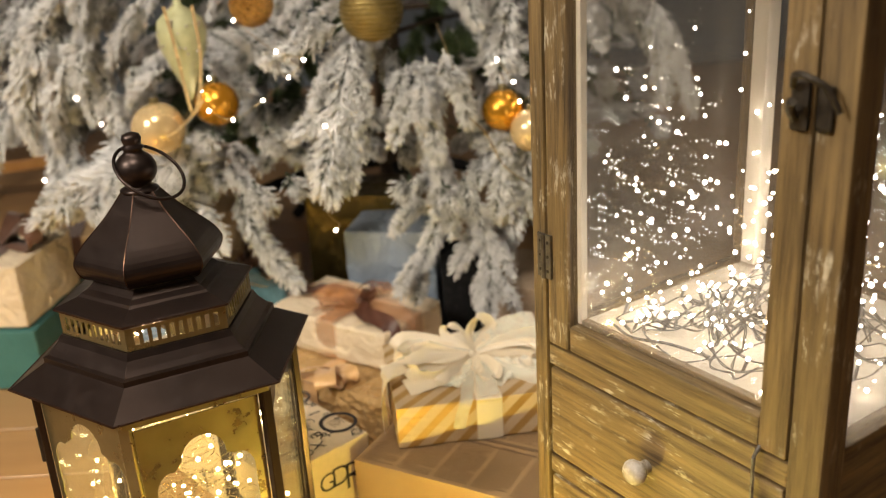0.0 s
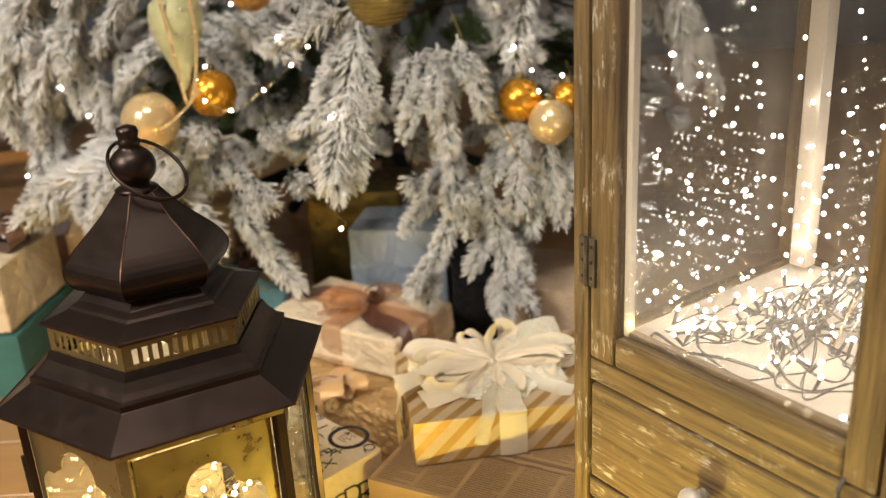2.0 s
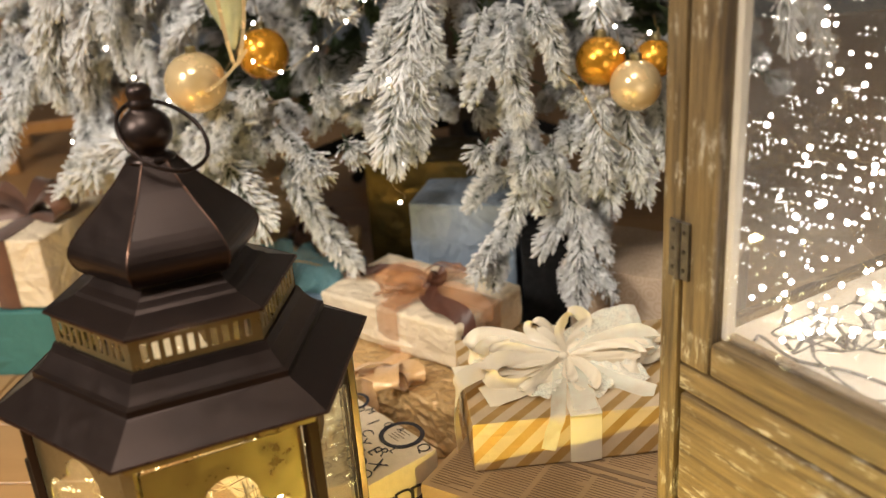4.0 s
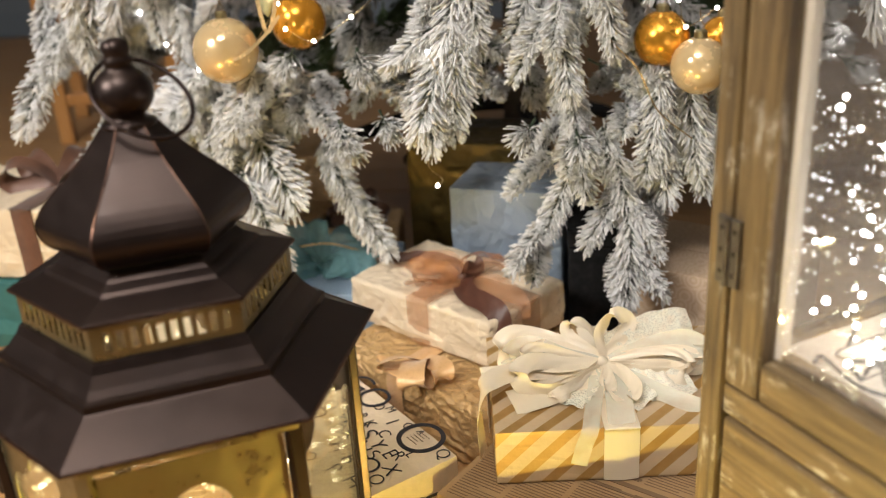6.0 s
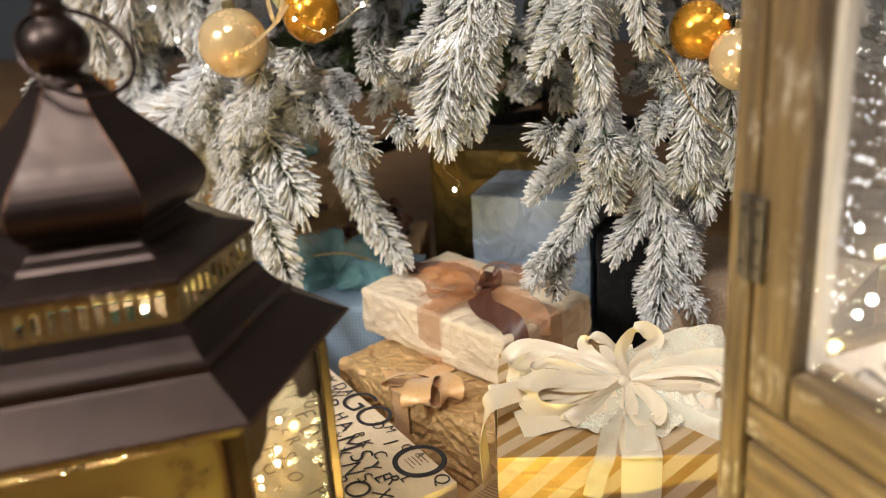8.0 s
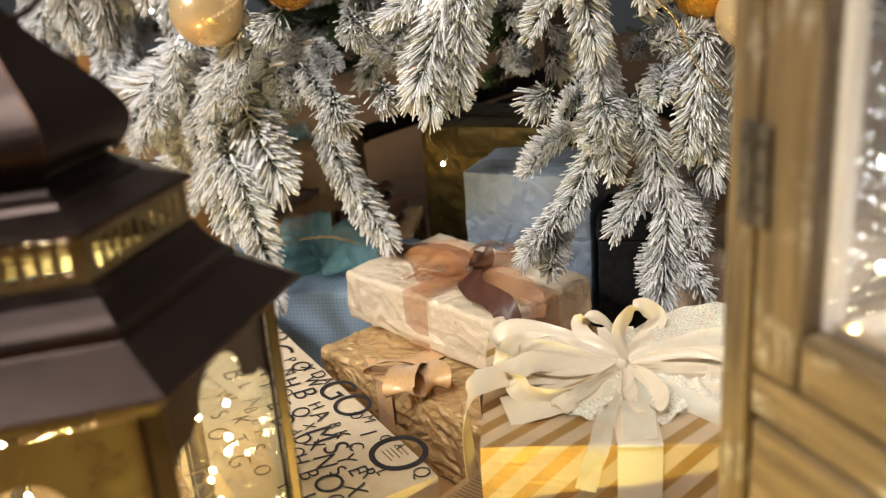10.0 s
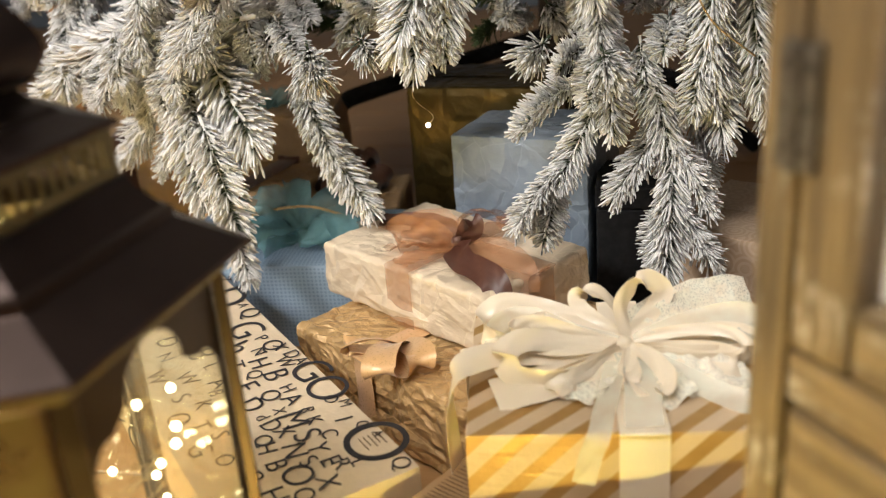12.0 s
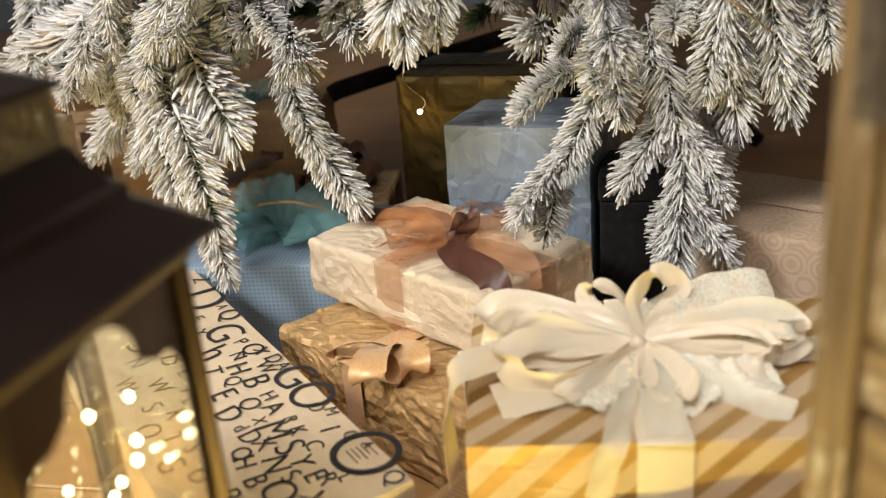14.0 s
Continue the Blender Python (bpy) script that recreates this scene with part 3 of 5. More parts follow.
def cabinet_lights():
    rnd = random.Random(5)
    heap = thing("fairy_light_heap", CAB, "tangled heap of white fairy lights on dark cable", "string lights")
    for k in range(20):
        # each length of cable curls in wide loops, two strands twisted together
        cx, cy = 0.180 + rnd.uniform(-0.075, 0.075), 0.130 + rnd.uniform(-0.06, 0.07)
        a, turn, r = rnd.uniform(0, 6.28), rnd.choice((-1, 1)), rnd.uniform(0.028, 0.062)
        pts = []
        for i in range(11):
            a += turn * rnd.uniform(0.45, 0.95)
            cx, cy = cx + rnd.uniform(-0.016, 0.016), cy + rnd.uniform(-0.016, 0.016)
            x, y = cx + r * math.cos(a), cy + r * 0.9 * math.sin(a)
            top = 0.085 * math.exp(-((x - 0.20) ** 2 + (y - 0.14) ** 2) / 0.006)
            pts.append(Vector((min(0.288, max(0.062, x)), min(0.285, max(0.045, y)), 0.3385 + rnd.uniform(0, 0.010 + top))))
        line = spline(pts, 7)
        for strand in (0, math.pi):
            part("cable", tube_bm([q + 0.0009 * Vector((math.cos(0.8 * i + strand), math.sin(0.8 * i + strand), 0.6 * math.cos(0.8 * i + strand))) for i, q in enumerate(line)], 0.00062, 5, 1), WIRE_DARK, heap)
        for i in range(0, len(pts), 1):
            up = Vector((rnd.uniform(-1, 1), rnd.uniform(-1, 1), rnd.uniform(0.2, 1.2))).normalized()
            if i % 3 < 2:
                bulb(heap, pts[i] + up * 0.015, BULB_MESH_W, rnd.uniform(0.55, 1.2))
                part("socket", tube_bm([pts[i], pts[i] + up * 0.013], 0.0016, 7, 1), WIRE_DARK, heap)
    part("cable", tube_bm([(0.06, 0.04, 0.345), (0.05, 0.06, 0.337), (0.09, 0.05, 0.338), (0.13, 0.06, 0.342), (0.17, 0.07, 0.34)], 0.0015, 6), WIRE_DARK, heap)
    part("cable", tube_bm([(0.27, 0.03, 0.337), (0.278, 0.026, 0.336), (0.280, -0.002, 0.3225), (0.279, -0.004, 0.30), (0.280, -0.004, 0.20), (0.270, -0.004, 0.05)], 0.0017, 6), WIRE_DARK, heap)
    part("cable", tube_bm([(0.20, 0.10, 0.36), (0.23, 0.09, 0.43), (0.27, 0.12, 0.45), (0.29, 0.2, 0.42), (0.28, 0.27, 0.37)], 0.0009, 5), WIRE_GOLD, heap)
    # bulbs on hair-thin wires, added as the heap's reflections in the panes
    reflected = thing("pane_reflection_dots", CAB, "tiny white bulbs standing in for light reflections in the panes", "string lights")
    for k in range(42):
        wall = k % 3
        s = rnd.uniform(0.05, 0.28)
        top = rnd.uniform(0.42, 0.66)
        pts = []
        z, w = 0.34, s
        while z < top:
            w = min(0.285, max(0.045, s + rnd.uniform(-0.05, 0.05)))
            d = rnd.uniform(0.268, 0.30)
            p = ((d, w, z), (w, d, z), (CW - d, w, z))[wall]
            pts.append(p)
            if rnd.random() < 0.96:
                bulb(reflected, p, BULB_MESH_W, rnd.uniform(0.55, 1.15))
            z += rnd.uniform(0.012, 0.034) + 0.012 * (z - 0.34) / 0.2
        part("wire", tube_bm(pts, 0.00012, 3, 3), WIRE_GOLD, reflected)


cabinet_lights()


# ---- six-sided metal lantern ----
def lantern():
    lan = thing("lantern", pose(-0.289, 0.873, 0, 0, 0, -93.5), "dark bronze six-sided metal lantern with onion roof and glass sides", "lantern")
    # outward ridges of the roof, height and radius at the corners
    roof = lathe_bm([(0.150, 0.3335), (0.152, 0.3348), (0.116, 0.3541), (0.116, 0.3597), (0.111, 0.3610), (0.1065, 0.3655), (0.100, 0.3727), (0.0965, 0.3790),
                     (0.090, 0.3790), (0.110, 0.3583), (0.143, 0.3360)], 6, 0, False)
    part("roof", roof, BRONZE, lan, "dark bronze flared roof")
    part("roof_edge", lathe_bm([(0.1515, 0.3338), (0.1532, 0.3344), (0.1530, 0.3353), (0.1508, 0.3356), (0.1500, 0.3346)], 6, 0, False), COPPER_EDGE, lan)
    # slotted band
    rin, rout, z0, z1 = 0.0925, 0.0945, 0.3795, 0.4040
    for k in range(6):
        a0, a1 = k * math.tau / 6, (k + 1) * math.tau / 6
        p, q = Vector((math.cos(a0), math.sin(a0), 0)) * rout, Vector((math.cos(a1), math.sin(a1), 0)) * rout
        u = (q - p).normalized()
        nrm = Vector((u.y, -u.x, 0))
        L = (q - p).length
        bm = bmesh.new()

        def slab(s0, s1, za, zb, bm=bm, p=p, u=u, nrm=nrm):
            g = bmesh.ops.create_cube(bm, size=1)["verts"]
            for v in g:
                v.co = p + u * (s0 + (v.co.x + 0.5) * (s1 - s0)) - nrm * (0.0005 + (v.co.y + 0.5) * 0.001) + Vector((0, 0, za + (v.co.z + 0.5) * (zb - za)))
        slab(0, L, z0, z0 + 0.0050)
        slab(0, L, z1 - 0.0055, z1)
        n, m0 = 10, 0.006
        step = (L - 2 * m0) / n
        slab(0, m0, z0 + 0.0050, z1 - 0.0055)
        slab(L - m0, L, z0 + 0.0050, z1 - 0.0055)
        for i in range(n):
            s = m0 + i * step
            slab(s, s + step * 0.22, z0 + 0.0050, z1 - 0.0055)
            slab(s + step * 0.78, s + step, z0 + 0.0050, z1 - 0.0055)
        part("slotted_band", bm, BRASS, lan, "brass band with upright slots")
    part("upper_roof", lathe_bm([(0.090, 0.4036), (0.0975, 0.4042), (0.0985, 0.4059), (0.0960, 0.4071), (0.074, 0.4136), (0.0715, 0.4160), (0.0640, 0.4193), (0.0580, 0.4246), (0.0560, 0.4281), (0.05, 0.4281), (0.06, 0.4155)], 6, 0, False), BRONZE, lan)
    part("roof_edge", lathe_bm([(0.0975, 0.4036), (0.0990, 0.4045), (0.0985, 0.4064), (0.0970, 0.4050)], 6, 0, False), COPPER_EDGE, lan)
    prof = spline([(0.0575, 0.4270, 0), (0.0655, 0.4307, 0), (0.0715, 0.4407, 0), (0.0705, 0.4505, 0), (0.0600, 0.4641, 0), (0.0460, 0.4768, 0), (0.0330, 0.4895, 0), (0.0230, 0.5013, 0), (0.0165, 0.5090, 0)], 3)
    part("dome", lathe_bm([(v.x, v.y) for v in prof], 6, 0), BRONZE, lan, "onion-shaped dome")
    part("dome_edge", lathe_bm([(0.0560, 0.4262), (0.0600, 0.4275), (0.0590, 0.4291), (0.0560, 0.4283)], 6, 0), BRASS, lan)
    for k in range(6):
        a = k * math.tau / 6
        part("seam", tube_bm([(v.x * math.cos(a), v.x * math.sin(a), v.y) for v in prof[::2]], 0.0007, 5, 2), COPPER_EDGE, lan)
    fin = [(0.0175, 0.5065), (0.0185, 0.5090), (0.0150, 0.5110), (0.0115, 0.5125)] + [(0.0195 * math.cos(a), 0.5285 + 0.0180 * math.sin(a)) for a in [radians(d) for d in range(-50, 60, 12)]] + \
        [(0.0085, 0.5460), (0.0095, 0.5480), (0.0110, 0.5500), (0.0080, 0.5520), (0.0085, 0.5540), (0.0095, 0.5580), (0.0080, 0.5620), (0.003, 0.5640)]
    part("finial", lathe_bm(fin, 28), BRONZE, lan, "turned ball finial", True)
    ring = [Vector((-0.001, 0.012, 0.5245)) + 0.035 * math.cos(t) * Vector((-0.052, 0.858, -0.51)) + 0.031 * math.sin(t) * Vector((-0.90, 0.042, 0.43)) for t in [k * math.tau / 24 for k in range(25)]]
    part("ring_handle", tube_bm(ring, 0.0017, 8, 2), BRONZE, lan, "thin ring handle", True)
    # body
    R = 0.134
    part("collar", lathe_bm([(0.140, 0.3400), (R + 0.003, 0.3330), (R + 0.003, 0.3220), (R - 0.006, 0.3220), (R - 0.006, 0.3330), (0.11, 0.3450)], 6, 0, False), BRASS, lan)
    part("base", lathe_bm([(0.144, 0.0), (0.146, 0.006), (0.146, 0.014), (0.139, 0.022), (R + 0.003, 0.030), (R - 0.002, 0.034)], 6, 0), BRONZE, lan)
    ap = R * math.cos(math.pi / 6)
    for k in range(6):
        a = k * math.tau / 6
        post = bmesh.new()
        bmesh.ops.create_cube(post, size=1)
        for v in post.verts:
            v.co = Vector(((R - 0.003) + v.co.x * 0.007, v.co.y * 0.012, 0.178 + v.co.z * 0.290))
        bmesh.ops.bevel(post, geom=list(post.edges), offset=0.001, segments=1, affect="EDGES")
        bmesh.ops.rotate(post, verts=post.verts, matrix=Matrix.Rotation(a, 3, "Z"))
        part("post", post, BRASS if k == 0 else BRONZE, lan)
        # side panel with a cusped opening
        am = a + math.tau / 12
        hw, zb, zt = R * math.sin(math.pi / 6) - 0.008, 0.036, 0.3205
        outline = []
        for x, z in ([(-hw, zb), (hw, zb), (hw, zt), (-hw, zt)]):
            outline.append((x, z))
        w1, w2 = hw - (0.011 if k == 0 else 0.006 if k == 5 else 0.003), 0.0205 if k in (0, 5) else 0.024
        lift = 0.0 if k == 0 else 0.010 if k == 5 else 0.020
        hole = [(-w1, zb + 0.014), (w1, zb + 0.014), (w1, 0.246 + lift)]
        hole += [(w1 - 0.0145 + 0.0145 * math.cos(t), 0.246 + lift + 0.0210 * math.sin(t)) for t in [radians(d) for d in range(10, 110, 16)]]
        hole += [(w2 * math.cos(t) * 1.05, 0.274 + lift + 0.0230 * math.sin(t)) for t in [radians(d) for d in range(-5, 186, 14)]]
        hole += [(-w1 + 0.0145 - 0.0145 * math.cos(t), 0.246 + lift + 0.0210 * math.sin(t)) for t in [radians(d) for d in range(106, 0, -16)]]
        hole += [(-w1, 0.246 + lift)]
        bm = bmesh.new()
        ov = [bm.verts.new((x, 0, z)) for x, z in outline]
        hv = [bm.verts.new((x, 0, z)) for x, z in hole]
        es = [bm.edges.new((l[i], l[(i + 1) % len(l)])) for l in (ov, hv) for i in range(len(l))]
        bmesh.ops.triangle_fill(bm, use_beauty=True, edges=es)
        ext = bmesh.ops.extrude_face_region(bm, geom=list(bm.faces))
        bmesh.ops.translate(bm, verts=[g for g in ext["geom"] if isinstance(g, bmesh.types.BMVert)], vec=(0, 0.0012, 0))
        bmesh.ops.recalc_face_normals(bm, faces=bm.faces)
        swing = Matrix.Rotation(radians(2.5 if k == 0 else 0), 4, "Z")
        place = Matrix.Rotation(am + radians(90), 4, "Z") @ Matrix.Translation((0, -ap + 0.0035, -0.004 if k == 0 else 0)) @ swing
        bmesh.ops.transform(bm, matrix=place, verts=bm.verts)
        pan = part("side_panel", bm, BRASS if k in (0, 5) else BRONZE, lan, "metal panel with a trefoil-arched opening")
        gl = box_bm((-hw + 0.001, 0.0018, zb + 0.002), (hw - 0.001, 0.0040, zt - 0.004), 0)
        bmesh.ops.transform(gl, matrix=place, verts=gl.verts)
        part("pane", gl, GLASS_G, pan).visible_shadow = False
    hg = bmesh.new()
    a = 5 * math.tau / 6
    tube_bm([((R + 0.001) * math.cos(a), (R + 0.001) * math.sin(a), 0.250), ((R + 0.001) * math.cos(a), (R + 0.001) * math.sin(a), 0.287)], 0.0025, 8, 1, hg)
    part("hinge", hg, IRON, lan)


lantern()


def lantern_lights():
    rnd = random.Random(3)
    st = thing("lantern_light_string", pose(-0.289, 0.873, 0.036), "warm yellow fairy lights on thin wire inside the lantern", "string lights")
    pts = []
    for k in range(110):
        a, r = rnd.uniform(0, 6.28), 0.025 + 0.080 * rnd.random() ** 0.6
        p = (r * math.cos(a), r * math.sin(a), 0.006 + 0.27 * (k / 110) * rnd.uniform(0.75, 1.0))
        pts.append(p)
        bulb(st, p, BULB_MESH_Y, rnd.uniform(0.8, 1.25))
    part("wire", tube_bm(pts, 0.0004, 4, 5), WIRE_GOLD, st)
    fl = thing("floor_light_string", pose(0, 0, 0), "warm yellow fairy lights on thin wire along the floor", "string lights")
    q = []
    for k in range(46):
        t = k / 45
        x = -0.85 + 0.9 * t
        q.append((x + rnd.uniform(-0.02, 0.02), 0.98 - 0.34 * math.sin(min(1, t * 1.5) * 1.5) + 0.10 * max(0, t - 0.7) / 0.3 + rnd.uniform(-0.04, 0.04), rnd.uniform(0.003, 0.012)))
        bulb(fl, (q[-1][0], q[-1][1], q[-1][2] + 0.001), BULB_MESH_Y, rnd.uniform(0.9, 1.4))
    part("wire", tube_bm(q, 0.0004, 4, 4), WIRE_GOLD, fl)


lantern_lights()


# ---- presents ----
def band(name, w, d, h, x0, x1, material, parent, axis="y", lift=0.0015, label=""):
    """A flat ribbon round a parcel, over its top and down two sides."""
    e = lift
    c = (x0 + x1) / 2
    if axis == "y":
        pts, side = [(c, -e, 0.001), (c, -e, h * 0.5), (c, -e, h - 0.004), (c, 0.004, h + e), (c, d * 0.5, h + e), (c, d - 0.004, h + e), (c, d + e, h - 0.004), (c, d + e, 0.001)], (1, 0, 0)
    else:
        pts, side = [(-e, c, 0.001), (-e, c, h * 0.5), (-e, c, h - 0.004), (0.004, c, h + e), (w * 0.5, c, h + e), (w - 0.004, c, h + e), (w + e, c, h - 0.004), (w + e, c, 0.001)], (0, 1, 0)
    return part(name, strip_bm(pts, x1 - x0, side, 5, None, 0.0, 0.0, 0 if material in SHEERS else 0.0004), material, parent, label, True)


def loop_pts(c, az, length, height, drop=0.0):
    d = Vector((math.cos(radians(az)), math.sin(radians(az)), 0))
    z = Vector((0, 0, 1))
    c = Vector(c)
    prof = ((0, 0.004), (0.30, 0.62), (0.66, 1.0), (0.93, 0.82), (1.0, 0.42), (0.85, 0.10), (0.5, 0.06), (0.2, 0.10), (0, 0.0))
    return [c + d * length * f + z * (height * g - drop * f * f) for f, g in prof]


def bow_loop(name, c, az, length, height, width, material, parent, twist=0.3, drop=0.0, ruffle=0.0, label=""):
    side = Vector((-math.sin(radians(az)), math.cos(radians(az)), 0))
    side = side * 0.84 + Vector((0, 0, 0.54 * side.y))
    return part(name, strip_bm(loop_pts(c, az, length, height, drop), width, side, 5, None, twist, ruffle, 0 if material in SHEERS else 0.0004, 0.55), material, parent, label, True)


def tail(name, pts, width, side, material, parent, twist=0.0, ruffle=0.0, label=""):
    return part(name, strip_bm(pts, width, side, 6, None, twist, ruffle, 0 if material in SHEERS else 0.0004), material, parent, label, True)


def striped_present():
    w, d, h = 0.285, 0.195, 0.060
    g = thing("gift_box", pose(-0.073, 1.050, 0.0885, 0, 0, 7.5), "gold-striped tan gift box with a large cream satin bow", "gift")
    part("wrapping", wrapped_bm(w, d, h, 0.0008, 16, 0.0025, 1), STRIPES, g, "tan paper with gold diagonal stripes")
    band("ribbon_band", w, d, h, 0.105, 0.139, SATIN, g, "y", 0.0018)
    band("ribbon_band", w, d, h, 0.088, 0.122, SATIN, g, "x", 0.0018)
    level, upright, drop = (0.05, 0.62, 0.78), (0.84, 0.50, 0.20), (0.92, 0.25, 0.30)
    for pts, wide, side, material, twist in (
            ([(0.121, 0.100, 0.078), (0.117, 0.110, 0.099), (0.125, 0.118, 0.112), (0.139, 0.125, 0.116), (0.151, 0.125, 0.106), (0.144, 0.118, 0.096), (0.131, 0.108, 0.086), (0.122, 0.100, 0.077)], 0.019, upright, SATIN, 0.3),
            ([(0.120, 0.100, 0.078), (0.103, 0.108, 0.088), (0.088, 0.120, 0.095), (0.085, 0.126, 0.103), (0.096, 0.130, 0.106), (0.109, 0.130, 0.099), (0.117, 0.120, 0.088), (0.120, 0.105, 0.077)], 0.017, upright, SATIN, -0.5),
            ([(0.117, 0.100, 0.076), (0.087, 0.115, 0.088), (0.054, 0.125, 0.096), (0.027, 0.125, 0.101), (0.013, 0.115, 0.093), (0.015, 0.100, 0.083), (0.030, 0.095, 0.078), (0.064, 0.095, 0.077), (0.111, 0.095, 0.075)], 0.021, level, SATIN, 0.5),
            ([(0.115, 0.095, 0.077), (0.079, 0.100, 0.083), (0.046, 0.110, 0.092), (0.024, 0.100, 0.090), (0.028, 0.090, 0.078), (0.061, 0.085, 0.073), (0.111, 0.090, 0.075)], 0.026, level, ORG_CREAM, -0.3),
            ([(0.113, 0.092, 0.078), (0.073, 0.088, 0.084), (0.042, 0.078, 0.091), (0.028, 0.067, 0.085), (0.036, 0.057, 0.073), (0.059, 0.052, 0.070), (0.080, 0.062, 0.070), (0.110, 0.085, 0.075)], 0.024, level, SATIN, 0.6),
            ([(0.112, 0.096, 0.077), (0.085, 0.104, 0.086), (0.060, 0.108, 0.090), (0.046, 0.098, 0.086), (0.060, 0.086, 0.077), (0.111, 0.090, 0.075)], 0.022, level, SATIN, -0.4),
            ([(0.115, 0.090, 0.075), (0.100, 0.075, 0.073), (0.084, 0.060, 0.073), (0.068, 0.050, 0.071), (0.059, 0.055, 0.070), (0.076, 0.070, 0.070), (0.113, 0.090, 0.075)], 0.014, level, SATIN, 0.4),
            ([(0.124, 0.100, 0.077), (0.166, 0.110, 0.084), (0.200, 0.115, 0.088), (0.223, 0.110, 0.084), (0.231, 0.100, 0.075), (0.218, 0.090, 0.069), (0.201, 0.085, 0.069), (0.167, 0.090, 0.072), (0.125, 0.095, 0.075)], 0.020, level, SATIN, 0.5),
            ([(0.125, 0.098, 0.077), (0.154, 0.098, 0.082), (0.191, 0.098, 0.084), (0.213, 0.093, 0.080), (0.213, 0.087, 0.074), (0.190, 0.082, 0.073), (0.152, 0.087, 0.074), (0.125, 0.092, 0.076)], 0.018, level, SATIN, -0.5),
            ([(0.125, 0.092, 0.076), (0.152, 0.087, 0.075), (0.181, 0.082, 0.075), (0.198, 0.072, 0.072), (0.188, 0.062, 0.069), (0.163, 0.070, 0.070), (0.126, 0.087, 0.074)], 0.019, level, SATIN, 0.3),
            ([(0.126, 0.096, 0.078), (0.170, 0.104, 0.088), (0.206, 0.106, 0.092), (0.222, 0.098, 0.083), (0.190, 0.090, 0.077), (0.126, 0.092, 0.076)], 0.026, level, ORG_CREAM, 0.2),
            ([(0.122, 0.092, 0.077), (0.134, 0.077, 0.076), (0.143, 0.058, 0.073), (0.143, 0.045, 0.070), (0.136, 0.036, 0.066), (0.127, 0.042, 0.066), (0.122, 0.062, 0.069), (0.119, 0.088, 0.075)], 0.019, drop, SATIN, 0.4),
            ([(0.119, 0.092, 0.076), (0.121, 0.072, 0.074), (0.121, 0.057, 0.071), (0.114, 0.052, 0.067), (0.110, 0.062, 0.069), (0.116, 0.088, 0.075)], 0.014, drop, SATIN, -0.4),
            ([(0.113, 0.094, 0.078), (0.080, 0.094, 0.090), (0.050, 0.096, 0.098), (0.034, 0.090, 0.094), (0.044, 0.080, 0.084), (0.080, 0.082, 0.078), (0.112, 0.090, 0.076)], 0.012, level, SATIN, -0.5),
            ([(0.126, 0.094, 0.078), (0.160, 0.092, 0.087), (0.192, 0.088, 0.088), (0.206, 0.078, 0.080), (0.192, 0.072, 0.074), (0.158, 0.080, 0.075), (0.126, 0.090, 0.076)], 0.012, level, SATIN, -0.6),
            ([(0.120, 0.104, 0.077), (0.140, 0.128, 0.086), (0.160, 0.140, 0.090), (0.176, 0.134, 0.084), (0.150, 0.116, 0.075), (0.122, 0.102, 0.075)], 0.016, level, SATIN, 0.4)):
        part("bow_loop", strip_bm(pts, 0.84 * wide, side, 6, None, 1.5 * twist, 0.0007, 0.0004 if material is SATIN else 0, 0.55), material, g, "", True)
    for pts, wide, side, material, twist in (
            ([(0.111, 0.090, 0.075), (0.066, 0.085, 0.077), (0.026, 0.075, 0.082), (0.005, 0.062, 0.084), (-0.007, 0.052, 0.078), (-0.012, 0.047, 0.060), (-0.013, 0.046, 0.036), (-0.010, 0.046, 0.004)], 0.022, (0.0, 0.85, 0.5), SATIN, 0.3),
            ([(0.111, 0.085, 0.074), (0.083, 0.070, 0.070), (0.052, 0.056, 0.067), (0.020, 0.047, 0.063)], 0.036, (0.25, 1, 0.25), SATIN, 0.0),
            ([(0.112, 0.086, 0.074), (0.104, 0.050, 0.069), (0.096, 0.016, 0.065), (0.091, -0.004, 0.060), (0.085, -0.006, 0.044), (0.080, -0.007, 0.024)], 0.016, (1, 0.1, 0), ORG_CREAM, 0.2),
            ([(0.122, 0.086, 0.075), (0.126, 0.050, 0.068), (0.123, 0.016, 0.066), (0.122, 0.000, 0.064)], 0.026, (1, 0, 0), ORG_CREAM, 0.1),
            ([(0.126, 0.086, 0.074), (0.148, 0.066, 0.070), (0.174, 0.042, 0.066), (0.203, 0.022, 0.063)], 0.018, (0.5, 0.8, 0.3), ORG_CREAM, 0.3),
            ([(0.111, 0.090, 0.075), (0.094, 0.070, 0.073), (0.076, 0.052, 0.070), (0.064, 0.044, 0.067)], 0.015, (0.6, 0.6, 0.4), SATIN, 0.5)):
        tail("bow_tail", pts, wide, side, material, g, twist, 0.0004)
